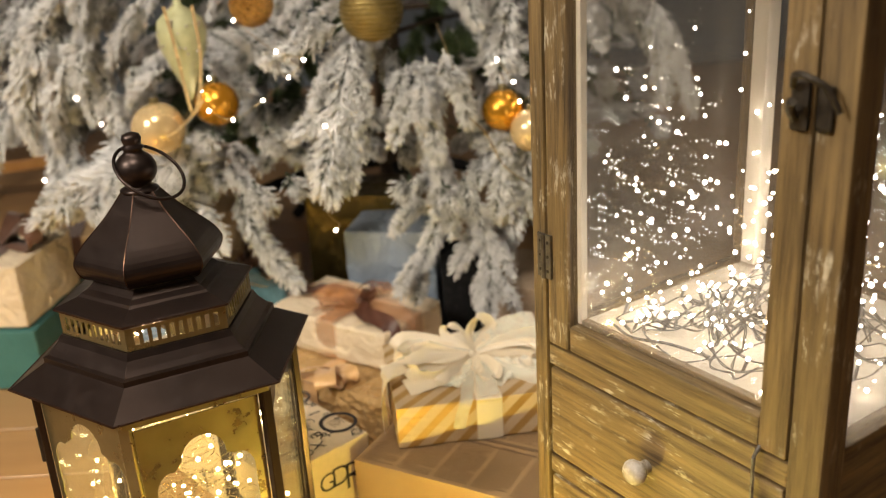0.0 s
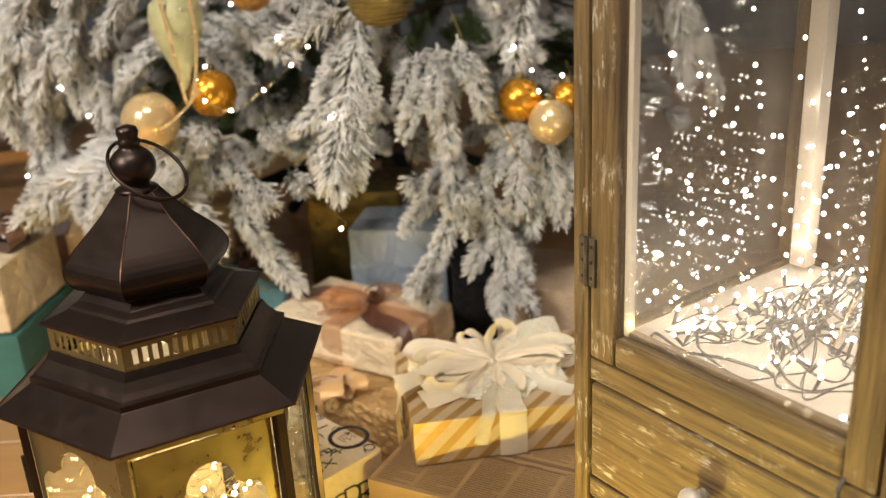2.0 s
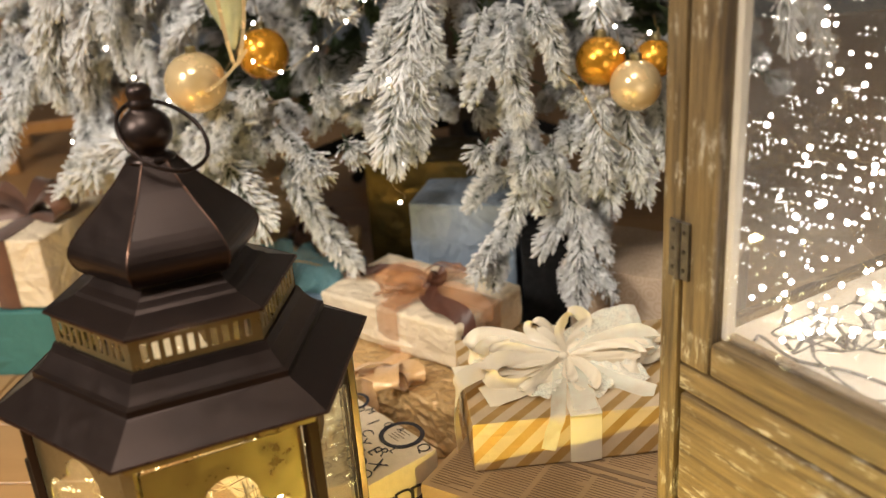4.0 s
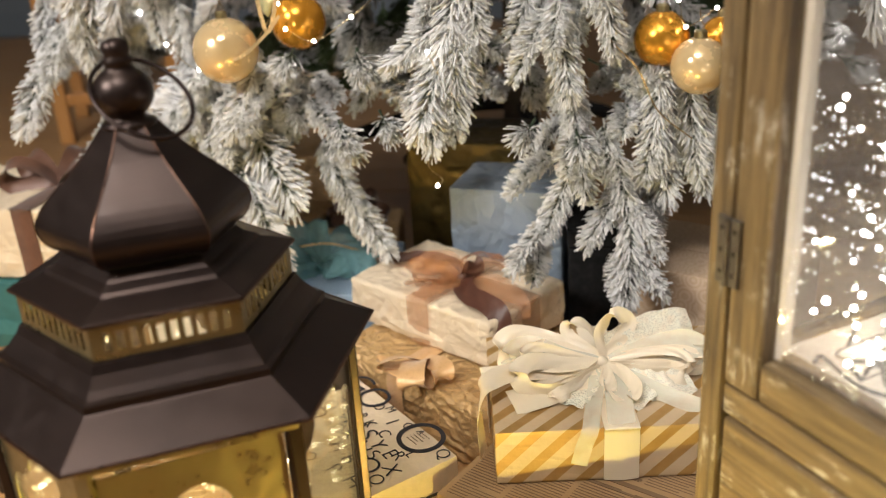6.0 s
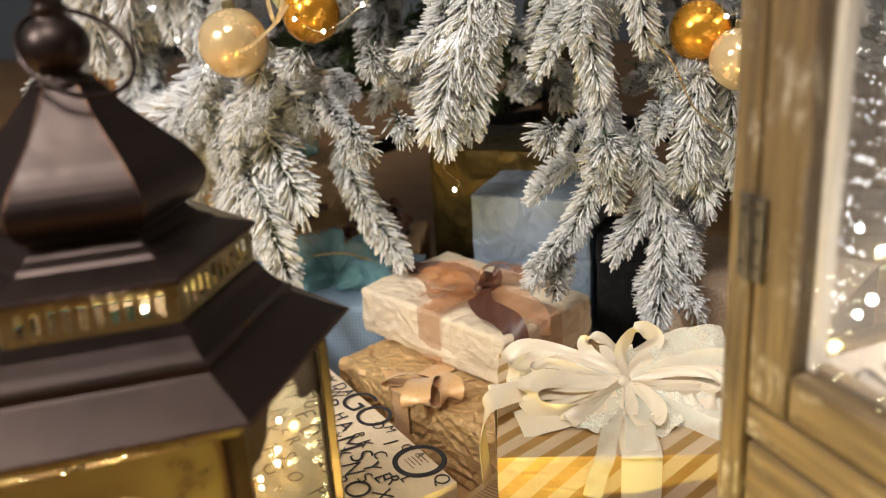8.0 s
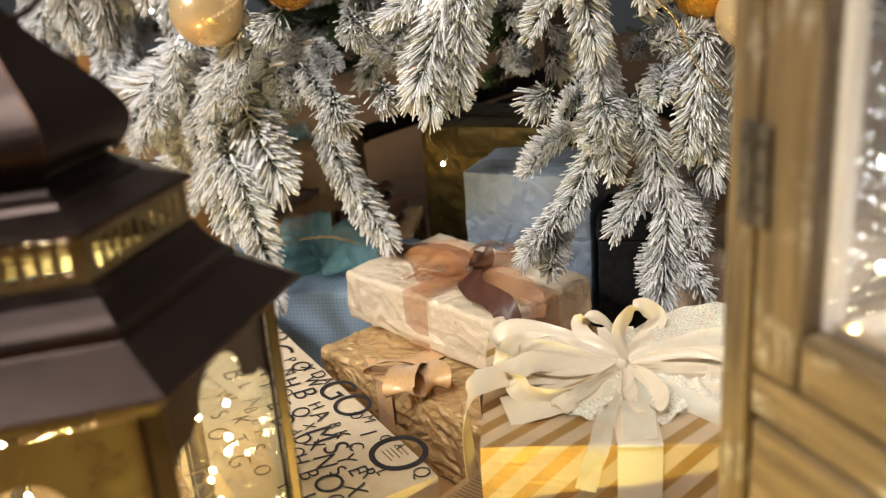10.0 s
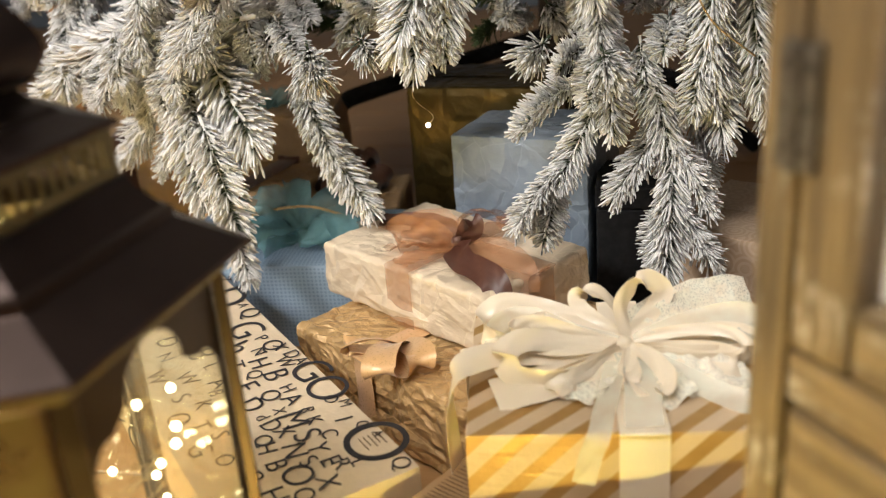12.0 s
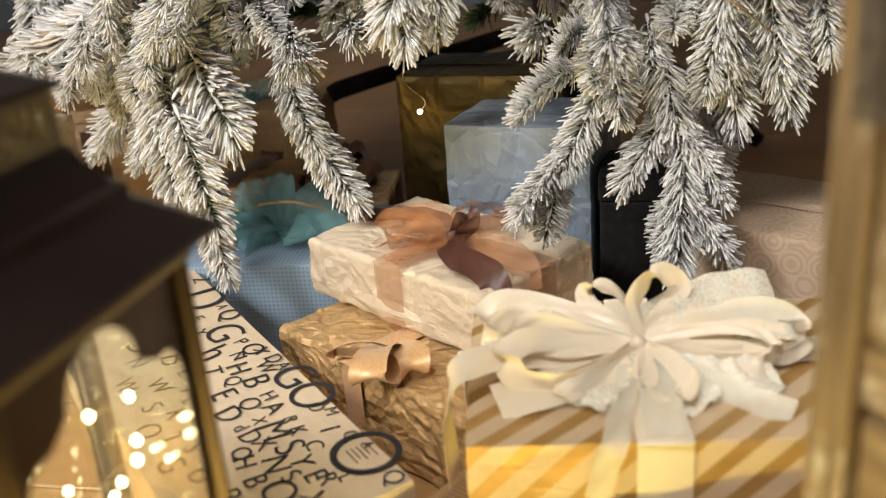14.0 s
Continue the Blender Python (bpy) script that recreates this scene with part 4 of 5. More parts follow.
    for pts, wide, side in (
            ([(0.128, 0.108, 0.075), (0.155, 0.128, 0.080), (0.188, 0.143, 0.084), (0.224, 0.153, 0.084)], 0.046, (-0.35, 0.75, 0.6)),
            ([(0.128, 0.104, 0.075), (0.150, 0.110, 0.084), (0.180, 0.126, 0.092), (0.206, 0.138, 0.098)], 0.034, (-0.35, 0.6, 0.7)),
            ([(0.128, 0.086, 0.072), (0.152, 0.064, 0.068), (0.178, 0.056, 0.067), (0.202, 0.066, 0.070)], 0.036, (0.2, 0.9, 0.3)),
            ([(0.124, 0.082, 0.071), (0.138, 0.054, 0.067), (0.153, 0.033, 0.064)], 0.034, (0.8, 0.5, 0.1)),
            ([(0.111, 0.086, 0.072), (0.098, 0.066, 0.069), (0.086, 0.047, 0.066), (0.078, 0.036, 0.064)], 0.030, (0.8, 0.5, 0.1))):
        part("lace_frill", strip_bm(pts, wide, side, 8, None, 0.2, 0.0022, 0, 0.2), LACE, g, "gathered cream lace", True)
    k = ball_bm(0.0065, (0.118, 0.096, h + 0.016), 14, 10)
    part("bow_knot", k, SATIN, g, "", True)


striped_present()


def letter_present():
    ang = math.degrees(math.atan2(-0.737, 0.675))
    w, d, h = 0.50, 0.150, 0.1005
    # local x runs from the far end to the near end, local y towards the tree side
    org = Vector((-0.114, 1.080, 0)) + Vector((-0.675, 0.737, 0)) * w + Vector((-0.737, -0.675, 0)) * d
    g = thing("gift_box", pose(org.x, org.y, 0, 0, 0, ang), "long cream gift box printed with scattered black letters", "gift")
    part("wrapping", wrapped_bm(w, d, h, 0.0006, 14, 0.002, 2), LETTER_PAPER, g)
    rnd = random.Random(11)

    def letter(ch, x, y, size, turn, face="top"):
        cu = bpy.data.curves.new("printed_letter", "FONT")
        cu.body, cu.size, cu.extrude, cu.align_x, cu.align_y = ch, size * 1.75, 0.0002, "CENTER", "CENTER"
        cu.offset = -0.02 * size
        tmp = bpy.data.objects.new("printed_letter", cu)
        scene.collection.objects.link(tmp)
        me = bpy.data.meshes.new_from_object(tmp.evaluated_get(bpy.context.evaluated_depsgraph_get()))
        bpy.data.objects.remove(tmp)
        me.materials.append(INK)
        ob = new("printed_letter", me)
        ob.parent = g
        if face == "top":
            ob.matrix_local = pose(x, y, h + 0.0011, 0, 0, turn)
        elif face == "end":
            ob.matrix_local = pose(w + 0.0011, x, y, 90, 0, 90)
        else:
            ob.matrix_local = pose(x, -0.0011, y, 90, 0, turn)
    letter("D", 0.108, 0.128, 0.041, 0)
    letter("Q", 0.162, 0.139, 0.017, 0)
    letter("G", 0.197, 0.121, 0.029, 4)
    letter("Q", 0.246, 0.131, 0.016, 8)
    letter("X", 0.254, 0.136, 0.011, -8)
    letter("D", 0.275, 0.139, 0.012, 4)
    letter("h", 0.230, 0.101, 0.025, 12)
    letter("H", 0.272, 0.108, 0.016, -4)
    letter("B", 0.302, 0.112, 0.019, -5)
    letter("G", 0.315, 0.140, 0.030, 5)
    letter("O", 0.352, 0.139, 0.031, -12)
    letter("D", 0.339, 0.076, 0.017, 12)
    letter("E", 0.307, 0.083, 0.018, 2)
    letter("Q", 0.334, 0.095, 0.014, -5)
    letter("X", 0.363, 0.092, 0.009, -11)
    letter("d", 0.364, 0.077, 0.010, 9)
    letter("M", 0.383, 0.095, 0.020, -4)
    letter("S", 0.411, 0.096, 0.019, -1)
    letter("Y", 0.433, 0.096, 0.014, -11)
    letter("I", 0.407, 0.130, 0.013, -9)
    letter("E", 0.455, 0.097, 0.014, -2)
    letter("R", 0.463, 0.102, 0.012, 0)
    letter("O", 0.451, 0.135, 0.043, -7)
    letter("Q", 0.489, 0.139, 0.012, -4)
    letter("H", 0.409, 0.063, 0.013, -11)
    letter("B", 0.435, 0.061, 0.014, -5)
    letter("O", 0.457, 0.069, 0.020, 3)
    letter("Q", 0.397, 0.065, 0.012, 12)
    letter("Z", 0.058, 0.145, 0.014, -7)
    letter("A", 0.443, 0.143, 0.007, -10)
    letter("L", 0.469, 0.113, 0.009, -1)
    letter("W", 0.259, 0.045, 0.014, 9)
    letter("B", 0.219, 0.070, 0.023, -9)
    letter("D", 0.174, 0.050, 0.017, -1)
    letter("O", 0.324, 0.018, 0.016, 9)
    letter("S", 0.368, 0.039, 0.013, -10)
    letter("G", 0.379, 0.019, 0.016, 2)
    letter("K", 0.313, 0.043, 0.013, -9)
    letter("E", 0.325, 0.057, 0.012, -5)
    letter("O", 0.405, 0.031, 0.012, 12)
    spots = [(0.285, 0.128, 0.013), (0.292, 0.141, 0.012), (0.225, 0.128, 0.012), (0.182, 0.104, 0.013), (0.150, 0.112, 0.012), (0.250, 0.116, 0.012), (0.262, 0.088, 0.016), (0.290, 0.097, 0.013),
             (0.332, 0.112, 0.012), (0.352, 0.108, 0.016), (0.376, 0.112, 0.010), (0.394, 0.110, 0.012), (0.420, 0.112, 0.012), (0.380, 0.078, 0.015), (0.395, 0.083, 0.014), (0.425, 0.080, 0.018), (0.445, 0.083, 0.014),
             (0.285, 0.066, 0.016), (0.250, 0.070, 0.014), (0.346, 0.054, 0.014), (0.300, 0.058, 0.012), (0.200, 0.086, 0.014), (0.372, 0.135, 0.011), (0.385, 0.142, 0.010), (0.424, 0.139, 0.010), (0.140, 0.140, 0.010),
             (0.478, 0.084, 0.016), (0.482, 0.064, 0.014), (0.470, 0.045, 0.018), (0.440, 0.040, 0.016), (0.345, 0.030, 0.015), (0.290, 0.030, 0.016), (0.240, 0.022, 0.015), (0.205, 0.040, 0.014), (0.150, 0.075, 0.018)]
    for (x, y, size), ch in zip(spots, "WAPXENTQHARKCDXNSALRBEOMGAXQHPTSWNG"):
        letter(ch, x, y, size * 0.9, rnd.uniform(-14, 14))
    for i in range(5):
        piece("print_line", (0.441, 0.127 + 0.004 * i, h + 0.0010), (0.459 - 0.004 * (i % 2), 0.1278 + 0.004 * i, h + 0.0013), NEWS_INK, g, 0)
    for ch in "GQBSKODEWRAHMN":
        letter(ch, rnd.uniform(0.02, 0.48), rnd.uniform(0.02, 0.08), rnd.uniform(0.012, 0.03), rnd.uniform(-25, 25), "side")
    for i, ch in enumerate("QCBGDRO"):
        letter(ch, 0.015 + i * 0.021, rnd.uniform(0.025, 0.08), rnd.uniform(0.018, 0.032), 0, "end")


letter_present()


def paper_present(name, m, w, d, h, material, label, seed, crumple=0.003, soft=0.006):
    g = thing("gift_box", m, label, "gift")
    part("wrapping", wrapped_bm(w, d, h, crumple, 52 if crumple > 0.0015 else 24, soft, seed), material, g)
    for y in (d * 0.46,):
        fold = strip_bm([(0.006, y, h - crumple * 0.4), (w * 0.33, y + 0.002, h + 0.0006), (w * 0.66, y - 0.001, h + 0.0006), (w - 0.006, y, h - crumple * 0.4)], 0.016, (0, 1, 0), 4)
        part("paper_fold", fold, material, g)
    flap = strip_bm([(w * 0.5, -0.0012, 0.004), (w * 0.5, -0.0012, h * 0.45)], w * 0.5, (1, 0, 0), 2, None, 0.0, 0.0, 0.0005, 0.9)
    part("end_flap", flap, material, g)
    return g


def news_present():
    w, d, h = 0.268, 0.26, 0.0875
    g = thing("gift_box", pose(-0.131, 1.036, 0, 0, 0, -29), "flat gift box wrapped in brown newsprint paper", "gift")
    part("wrapping", wrapped_bm(w, d, h, 0.0008, 12, 0.002, 4), NEWS, g)
    rnd = random.Random(8)
    bm = bmesh.new()
    for col in range(5):
        for row in range(60):
            y = 0.008 + row * 0.0041
            if 22 < row < 27 and col > 1:
                continue
            x0 = 0.008 + col * 0.052
            ln = 0.046 * (1 if rnd.random() < 0.85 else rnd.uniform(0.4, 0.9))
            q = bmesh.ops.create_cube(bm, size=1)["verts"]
            for v in q:
                v.co = Vector((x0 + (v.co.x + 0.5) * ln, y + v.co.y * 0.0011, h + 0.0006 + v.co.z * 0.0002))
    tagged(part("print", bm, NEWS_INK, g, "columns of faded brown print"), kind="stuff")
    for x, y, l, t in ((0.115, 0.105, 0.13, 0.006), (0.115, 0.094, 0.10, 0.003), (0.10, 0.12, 0.06, 0.003)):
        piece("headline_bar", (x, y, h + 0.0004), (x + l, y + t, h + 0.0009), NEWS_INK, g, 0)


news_present()


def kraft_present():
    w, d, h = 0.30, 0.24, 0.086
    g = paper_present("gift", pose(-0.310, 1.333, 0, 0, 0, -36), w, d, h, GOLD_KRAFT, "large gift box in crumpled golden kraft paper with copper ribbon", 5, 0.0036, 0.008)
    band("ribbon_band", w, d, h, 0.108, 0.134, COPPER_SATIN, g, "y", 0.0025)
    for pts, wide, side, twist in (
            ([(0.133, 0.035, 0.092), (0.126, 0.017, 0.102), (0.117, 0.004, 0.103), (0.101, -0.004, 0.095), (0.111, 0.009, 0.090), (0.128, 0.034, 0.089)], 0.026, (0.85, -0.35, 0.3), 0.3),
            ([(0.132, 0.038, 0.092), (0.147, 0.010, 0.106), (0.163, -0.011, 0.108), (0.172, -0.020, 0.098), (0.170, -0.004, 0.091), (0.155, 0.021, 0.090), (0.133, 0.038, 0.090)], 0.034, (0.75, 0.55, 0.1), 0.2),
            ([(0.133, 0.038, 0.092), (0.165, 0.027, 0.104), (0.182, 0.021, 0.105), (0.186, 0.014, 0.098), (0.178, 0.012, 0.091), (0.156, 0.025, 0.090), (0.135, 0.037, 0.090)], 0.028, (0.35, 0.85, 0.4), -0.3)):
        part("bow_loop", strip_bm(pts, wide, side, 6, None, twist, 0.0004, 0.0004, 0.4), COPPER_SATIN, g, "", True)
    return g


kraft_present()


def cream_present():
    w, d, h = 0.243, 0.158, 0.062
    g = paper_present("gift", pose(-0.296, 1.402, 0.0885, 0, 0, -34.5), w, d, h, CREAM_PAPER, "crumpled cream paper gift box with a brown organza bow", 9, 0.0020, 0.007)
    band("ribbon_band", w, d, h, 0.110, 0.147, ORGANZA, g, "y", 0.0025)
    band("ribbon_band", w, d, h, 0.058, 0.095, ORGANZA, g, "x", 0.0025)
    for pts, wide, side, material, twist, frill in (
            ([(0.147, 0.066, 0.074), (0.156, 0.067, 0.088), (0.162, 0.070, 0.098), (0.169, 0.071, 0.097), (0.167, 0.071, 0.087), (0.158, 0.069, 0.078), (0.147, 0.067, 0.073)], 0.016, (0.7, 0.6, 0.2), ORGANZA_D, 0.5, 0.001),
            ([(0.146, 0.068, 0.074), (0.138, 0.079, 0.090), (0.150, 0.091, 0.098), (0.163, 0.106, 0.094), (0.170, 0.117, 0.082), (0.150, 0.108, 0.072), (0.142, 0.078, 0.071)], 0.034, (0.75, -0.3, 0.6), ORGANZA, 0.4, 0.0024),
            ([(0.145, 0.064, 0.074), (0.126, 0.049, 0.086), (0.108, 0.036, 0.089), (0.096, 0.028, 0.081), (0.108, 0.026, 0.072), (0.126, 0.043, 0.070), (0.142, 0.064, 0.071)], 0.032, (0.4, -0.2, 0.9), ORGANZA, 0.5, 0.0024),
            ([(0.144, 0.068, 0.074), (0.120, 0.072, 0.084), (0.096, 0.070, 0.083), (0.086, 0.060, 0.075), (0.104, 0.056, 0.069), (0.142, 0.064, 0.071)], 0.036, (-0.1, 0.7, 0.7), ORGANZA, 0.3, 0.0024)):
        part("bow_loop", strip_bm(pts, wide, side, 6, None, twist, frill, 0, 0.6), material, g, "", True)
    for pts, wide, side, material, twist, frill in (
            ([(0.146, 0.067, 0.075), (0.121, 0.082, 0.077), (0.085, 0.095, 0.073), (0.056, 0.096, 0.070), (0.036, 0.086, 0.068), (0.016, 0.074, 0.066)], 0.018, (0.2, 0.5, 0.6), ORGANZA_D, 0.6, 0.0012),
            ([(0.145, 0.064, 0.072), (0.126, 0.048, 0.071), (0.102, 0.036, 0.069), (0.086, 0.020, 0.066)], 0.036, (0.6, -0.6, 0.2), ORGANZA, 0.3, 0.0024),
            ([(0.146, 0.061, 0.073), (0.142, 0.036, 0.073), (0.132, 0.016, 0.069), (0.128, 0.003, 0.0655)], 0.036, (1, 0.1, 0.1), ORGANZA, 0.2, 0.0024),
            ([(0.152, 0.061, 0.075), (0.172, 0.040, 0.075), (0.196, 0.030, 0.073), (0.222, 0.026, 0.073), (0.240, 0.022, 0.066), (0.248, 0.016, 0.044), (0.250, 0.010, 0.014)], 0.027, (0.35, 0.9, 0.25), ORGANZA_D, 0.5, 0.0016),
            ([(0.151, 0.067, 0.074), (0.178, 0.069, 0.075), (0.203, 0.070, 0.073), (0.236, 0.060, 0.067), (0.247, 0.052, 0.050)], 0.030, (0.1, 0.9, 0.3), ORGANZA, 0.4, 0.0016)):
        tail("bow_tail", pts, wide, side, material, g, twist, frill)
    part("bow_knot", ball_bm(0.0070, (0.147, 0.066, h + 0.012), 12, 8), BROWN_SATIN, g, "dark brown knot", True)


cream_present()
g = paper_present("gift", pose(-0.170, 1.512, 0, 0, 0, -12), 0.16, 0.14, 0.2345, BLUE_PAPER, "tall gift box in crumpled blue paper", 12, 0.0013, 0.005)
g = paper_present("gift", pose(-0.250, 1.640, 0, 0, 0, -8), 0.17, 0.15, 0.262, DARK_GOLD, "tall gift box in dark gold foil paper", 14, 0.0013, 0.005)
g = paper_present("gift", pose(0.060, 1.430, 0, 0, 0, -28), 0.21, 0.17, 0.160, PAISLEY, "tan gift box printed with pale scrolls", 15, 0.001, 0.003)
# near-black body and lid fill the strip between the blue and scroll-printed boxes
g = thing("black_box", pose(-0.005, 1.46, 0), "plain black box filling the gap beside the tall blue box", "box")
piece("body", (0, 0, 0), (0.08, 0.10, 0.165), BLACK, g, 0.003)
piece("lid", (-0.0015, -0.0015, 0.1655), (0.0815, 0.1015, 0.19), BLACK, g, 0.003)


def teal_present():
    w, d, h = 0.27, 0.19, 0.105
    g = thing("gift_box", pose(-0.515, 1.425, 0, 0, 0, 4), "pale blue dotted gift box with a turquoise tulle bow", "gift")
    part("wrapping", wrapped_bm(w, d, h, 0.001, 12, 0.004, 21), DOTS, g)
    band("ribbon_band", w, d, h, 0.06, 0.13, TULLE, g, "x", 0.002)
    c = (0.16, 0.09, h + 0.004)
    for az, L, H in ((180, 0.10, 0.035), (150, 0.09, 0.065), (210, 0.085, 0.03), (10, 0.09, 0.03), (-30, 0.08, 0.03), (60, 0.07, 0.045), (110, 0.07, 0.075), (168, 0.07, 0.05), (195, 0.06, 0.055), (238, 0.07, 0.03), (-60, 0.06, 0.03)):
        bow_loop("bow_loop", c, az, L, 0.72 * H, 0.036, TULLE, g, 0.9, 0.0, 0.004)
    tail("cord", [(0.0, 0.05, h + 0.003), (0.08, 0.07, h + 0.03), (0.16, 0.09, h + 0.04), (0.22, 0.10, h + 0.02)], 0.003, (0, 0, 1), PEARL, g)


teal_present()


def far_presents():
    g = paper_present("gift", pose(-0.56, 1.64, 0, 0, 0, -10), 0.15, 0.14, 0.13, KRAFT, "brown kraft gift box under the tree", 31)
    band("ribbon_band", 0.15, 0.14, 0.13, 0.05, 0.085, BROWN_SATIN, g)
    g = paper_present("gift", pose(-0.40, 1.62, 0, 0, 0, 6), 0.13, 0.14, 0.108, KRAFT, "kraft gift box with a dark brown bow", 32)
    for k in range(15):
        bow_loop("bow_loop", (0.060, 0.07, 0.111), 47 * k, 0.050 - 0.014 * (k // 8), 0.026 + 0.022 * (k // 8), 0.020, BROWN_SATIN, g, 0.5 - 0.9 * (k % 2))
    g = paper_present("gift", pose(-0.585, 1.805, 0, 0, 0, 8), 0.17, 0.15, 0.185, KRAFT, "brown kraft gift box with a turquoise bow", 33)
    for az in range(20, 380, 60):
        bow_loop("bow_loop", (0.06, 0.07, 0.188), az, 0.035, 0.02, 0.02, TULLE, g, 0.4)
    g = paper_present("gift", pose(-1.02, 1.47, 0, 0, 0, -3), 0.32, 0.24, 0.110, TEAL, "flat teal gift box", 34, 0.001, 0.003)
    g = paper_present("gift", pose(-1.00, 1.49, 0.112, 0, 0, -6), 0.29, 0.20, 0.112, CREAM_PAPER, "cream gift box with brown ribbon on a teal box", 35, 0.002, 0.004)
    band("ribbon_band", 0.29, 0.20, 0.112, 0.20, 0.235, BROWN_SATIN, g)
    for az in (160, 200, 20, -20, 90):
        bow_loop("bow_loop", (0.217, 0.1, 0.116), az, 0.08, 0.04, 0.03, BROWN_SATIN, g, 0.5)
    g = paper_present("gift", pose(-0.83, 1.74, 0, 0, 0, 12), 0.20, 0.18, 0.17, KRAFT, "tan kraft gift box with brown ribbon", 36)
    band("ribbon_band", 0.20, 0.18, 0.17, 0.08, 0.115, BROWN_SATIN, g)
    st = thing("wooden_stool", pose(-1.35, 2.55, 0, 0, 0, 20), "small orange varnished wooden stool on the floor", "stool")
    for x, y in ((0, 0), (0.3, 0), (0, 0.3), (0.3, 0.3)):
        piece("leg", (x, y, 0), (x + 0.035, y + 0.035, 0.40), ORANGE_WOOD, st, 0.004)
    piece("seat", (-0.02, -0.02, 0.4005), (0.355, 0.355, 0.43), ORANGE_WOOD, st, 0.006)
    piece("stretcher", (0.0355, 0.005, 0.10), (0.2995, 0.03, 0.13), ORANGE_WOOD, st, 0.003)


far_presents()


# ---- flocked fir tree ----
def needle_mesh(name, length, seed, count, ln, spread, bend=0.0, tuft=False, material=NEEDLE, stout=0.00118):
    """One twig along +x with blunt coated needles all round, denser to both sides."""
    rs = np.random.RandomState(seed)
    t = np.sort(rs.rand(count)) if not tuft else 0.35 + 0.65 * rs.rand(count)
    az = rs.rand(count) * math.tau
    if not tuft:
        flat = rs.rand(count) < 0.74
        az = np.where(flat, np.where(rs.rand(count) < 0.5, 0.25, math.pi - 0.25) + rs.normal(0, 0.42, count), az)
    ang = np.radians(spread + rs.normal(0, 10, count)) * (1.0 - 0.55 * np.clip((t - 0.82) / 0.18, 0, 1))
    if tuft:
        ang = np.radians(rs.uniform(6, 62, count))
    axis = np.stack([np.ones(count), np.zeros(count), np.zeros(count)], 1)
    side = np.stack([np.zeros(count), np.cos(az), np.sin(az)], 1)
    d = axis * np.cos(ang)[:, None] + side * np.sin(ang)[:, None]
    L = ln * rs.uniform(0.62, 1.15, count) * (0.72 + 0.28 * np.sin(np.pi * np.clip(t * 0.9 + 0.12, 0, 1)))
    base = np.stack([t * length, np.zeros(count), -bend * t ** 2 * length], 1)
    tip = base + d * L[:, None] + np.stack([np.zeros(count), np.zeros(count), -0.10 * L * rs.rand(count)], 1)
    x = np.cross(d, rs.normal(0, 1, (count, 3)))
    x /= np.linalg.norm(x, axis=1)[:, None]
    y = np.cross(d, x)
    r0, r1 = 0.0005, stout
    along, rings = [], []
    thick = rs.uniform(0.75, 1.35, count)
    for f, r in ((0.0, r0), (0.35, r1 * 0.85), (0.93, r1), (1.0, r1 * 0.45)):
        c = base + (tip - base) * f + axis * (0.50 * L * f * f)[:, None]
        wob = thick * ((rs.rand(count) * 0.4 + 0.8) if 0 < f < 1 else np.ones(count))
        rings.append([c + (x * math.cos(k * math.tau / 3) + y * math.sin(k * math.tau / 3)) * (r * wob)[:, None] for k in range(3)])
        along.append(f)
    allv = np.stack([v for ring in rings for v in ring], 1).reshape(-1, 3)
    off = np.arange(count) * 12
    fs = []
    for a in range(3):
        for k in range(3):
            fs.append(np.stack([off + 3 * a + k, off + 3 * a + (k + 1) % 3, off + 3 * (a + 1) + (k + 1) % 3, off + 3 * (a + 1) + k], 1))
    fs = np.concatenate(fs)
    al = np.tile(np.repeat(np.array(along), 3), count)
    # stem
    m = 8
    ts = np.linspace(-0.1, 1.0, m)
    sv = np.concatenate([np.stack([ts * length, 0.0017 * math.cos(k * math.tau / 4) * (1.15 - ts), 0.0017 * math.sin(k * math.tau / 4) * (1.15 - ts) - bend * ts * abs(ts) * length], 1) for k in range(4)])
    n0 = len(allv)
    sf = [(n0 + k * m + i, n0 + k * m + i + 1, n0 + ((k + 1) % 4) * m + i + 1, n0 + ((k + 1) % 4) * m + i) for k in range(4) for i in range(m - 1)]
    me = bpy.data.meshes.new(name)
    me.from_pydata(np.concatenate([allv, sv]).tolist(), [], fs.tolist() + sf)
    at = me.attributes.new("along", "FLOAT", "POINT")
    at.data.foreach_set("value", np.concatenate([al, np.full(len(sv), 0.35)]).astype(np.float32))
    me.materials.append(material)
    for p in me.polygons:
        p.use_smooth = True
    return me


FL = 0.12
FINGERS = [needle_mesh("branch", FL, 40 + i, 470, 0.0240, 58, b) for i, b in enumerate((0.0, 0.12, 0.2, -0.08, 0.3, 0.06))]
TUFTS = [needle_mesh("branch", 0.045, 60 + i, 190, 0.030, 50, 0.0, True, TIPPED, 0.0010) for i in range(3)]
BARE_SHADE = [needle_mesh("branch", 0.13, 70 + i, 260, 0.028, 45, 0.15, False, GREEN) for i in range(3)]

tree = thing("christmas_tree", pose(-0.1, 2.1, 0), "white-flocked artificial fir tree with drooping branches", "tree")
ORG = Vector((-0.1, 2.1, 0))
pick = random.Random(2)


def twig(mesh, base, tip, unit, roll=0.0, fat=1.0):
    b, t = Vector(base) - ORG, Vector(tip) - ORG
    d = t - b
    ob = new("branch", mesh)
    ob.parent = tree
    q = d.to_track_quat("X", "Z")
    s = d.length / unit
    w = fat * min(1.35, max(0.75, s))
    ob.matrix_local = Matrix.LocRotScale(b, q @ Euler((roll, 0, 0)).to_quaternion(), (s, w, w))
    return ob


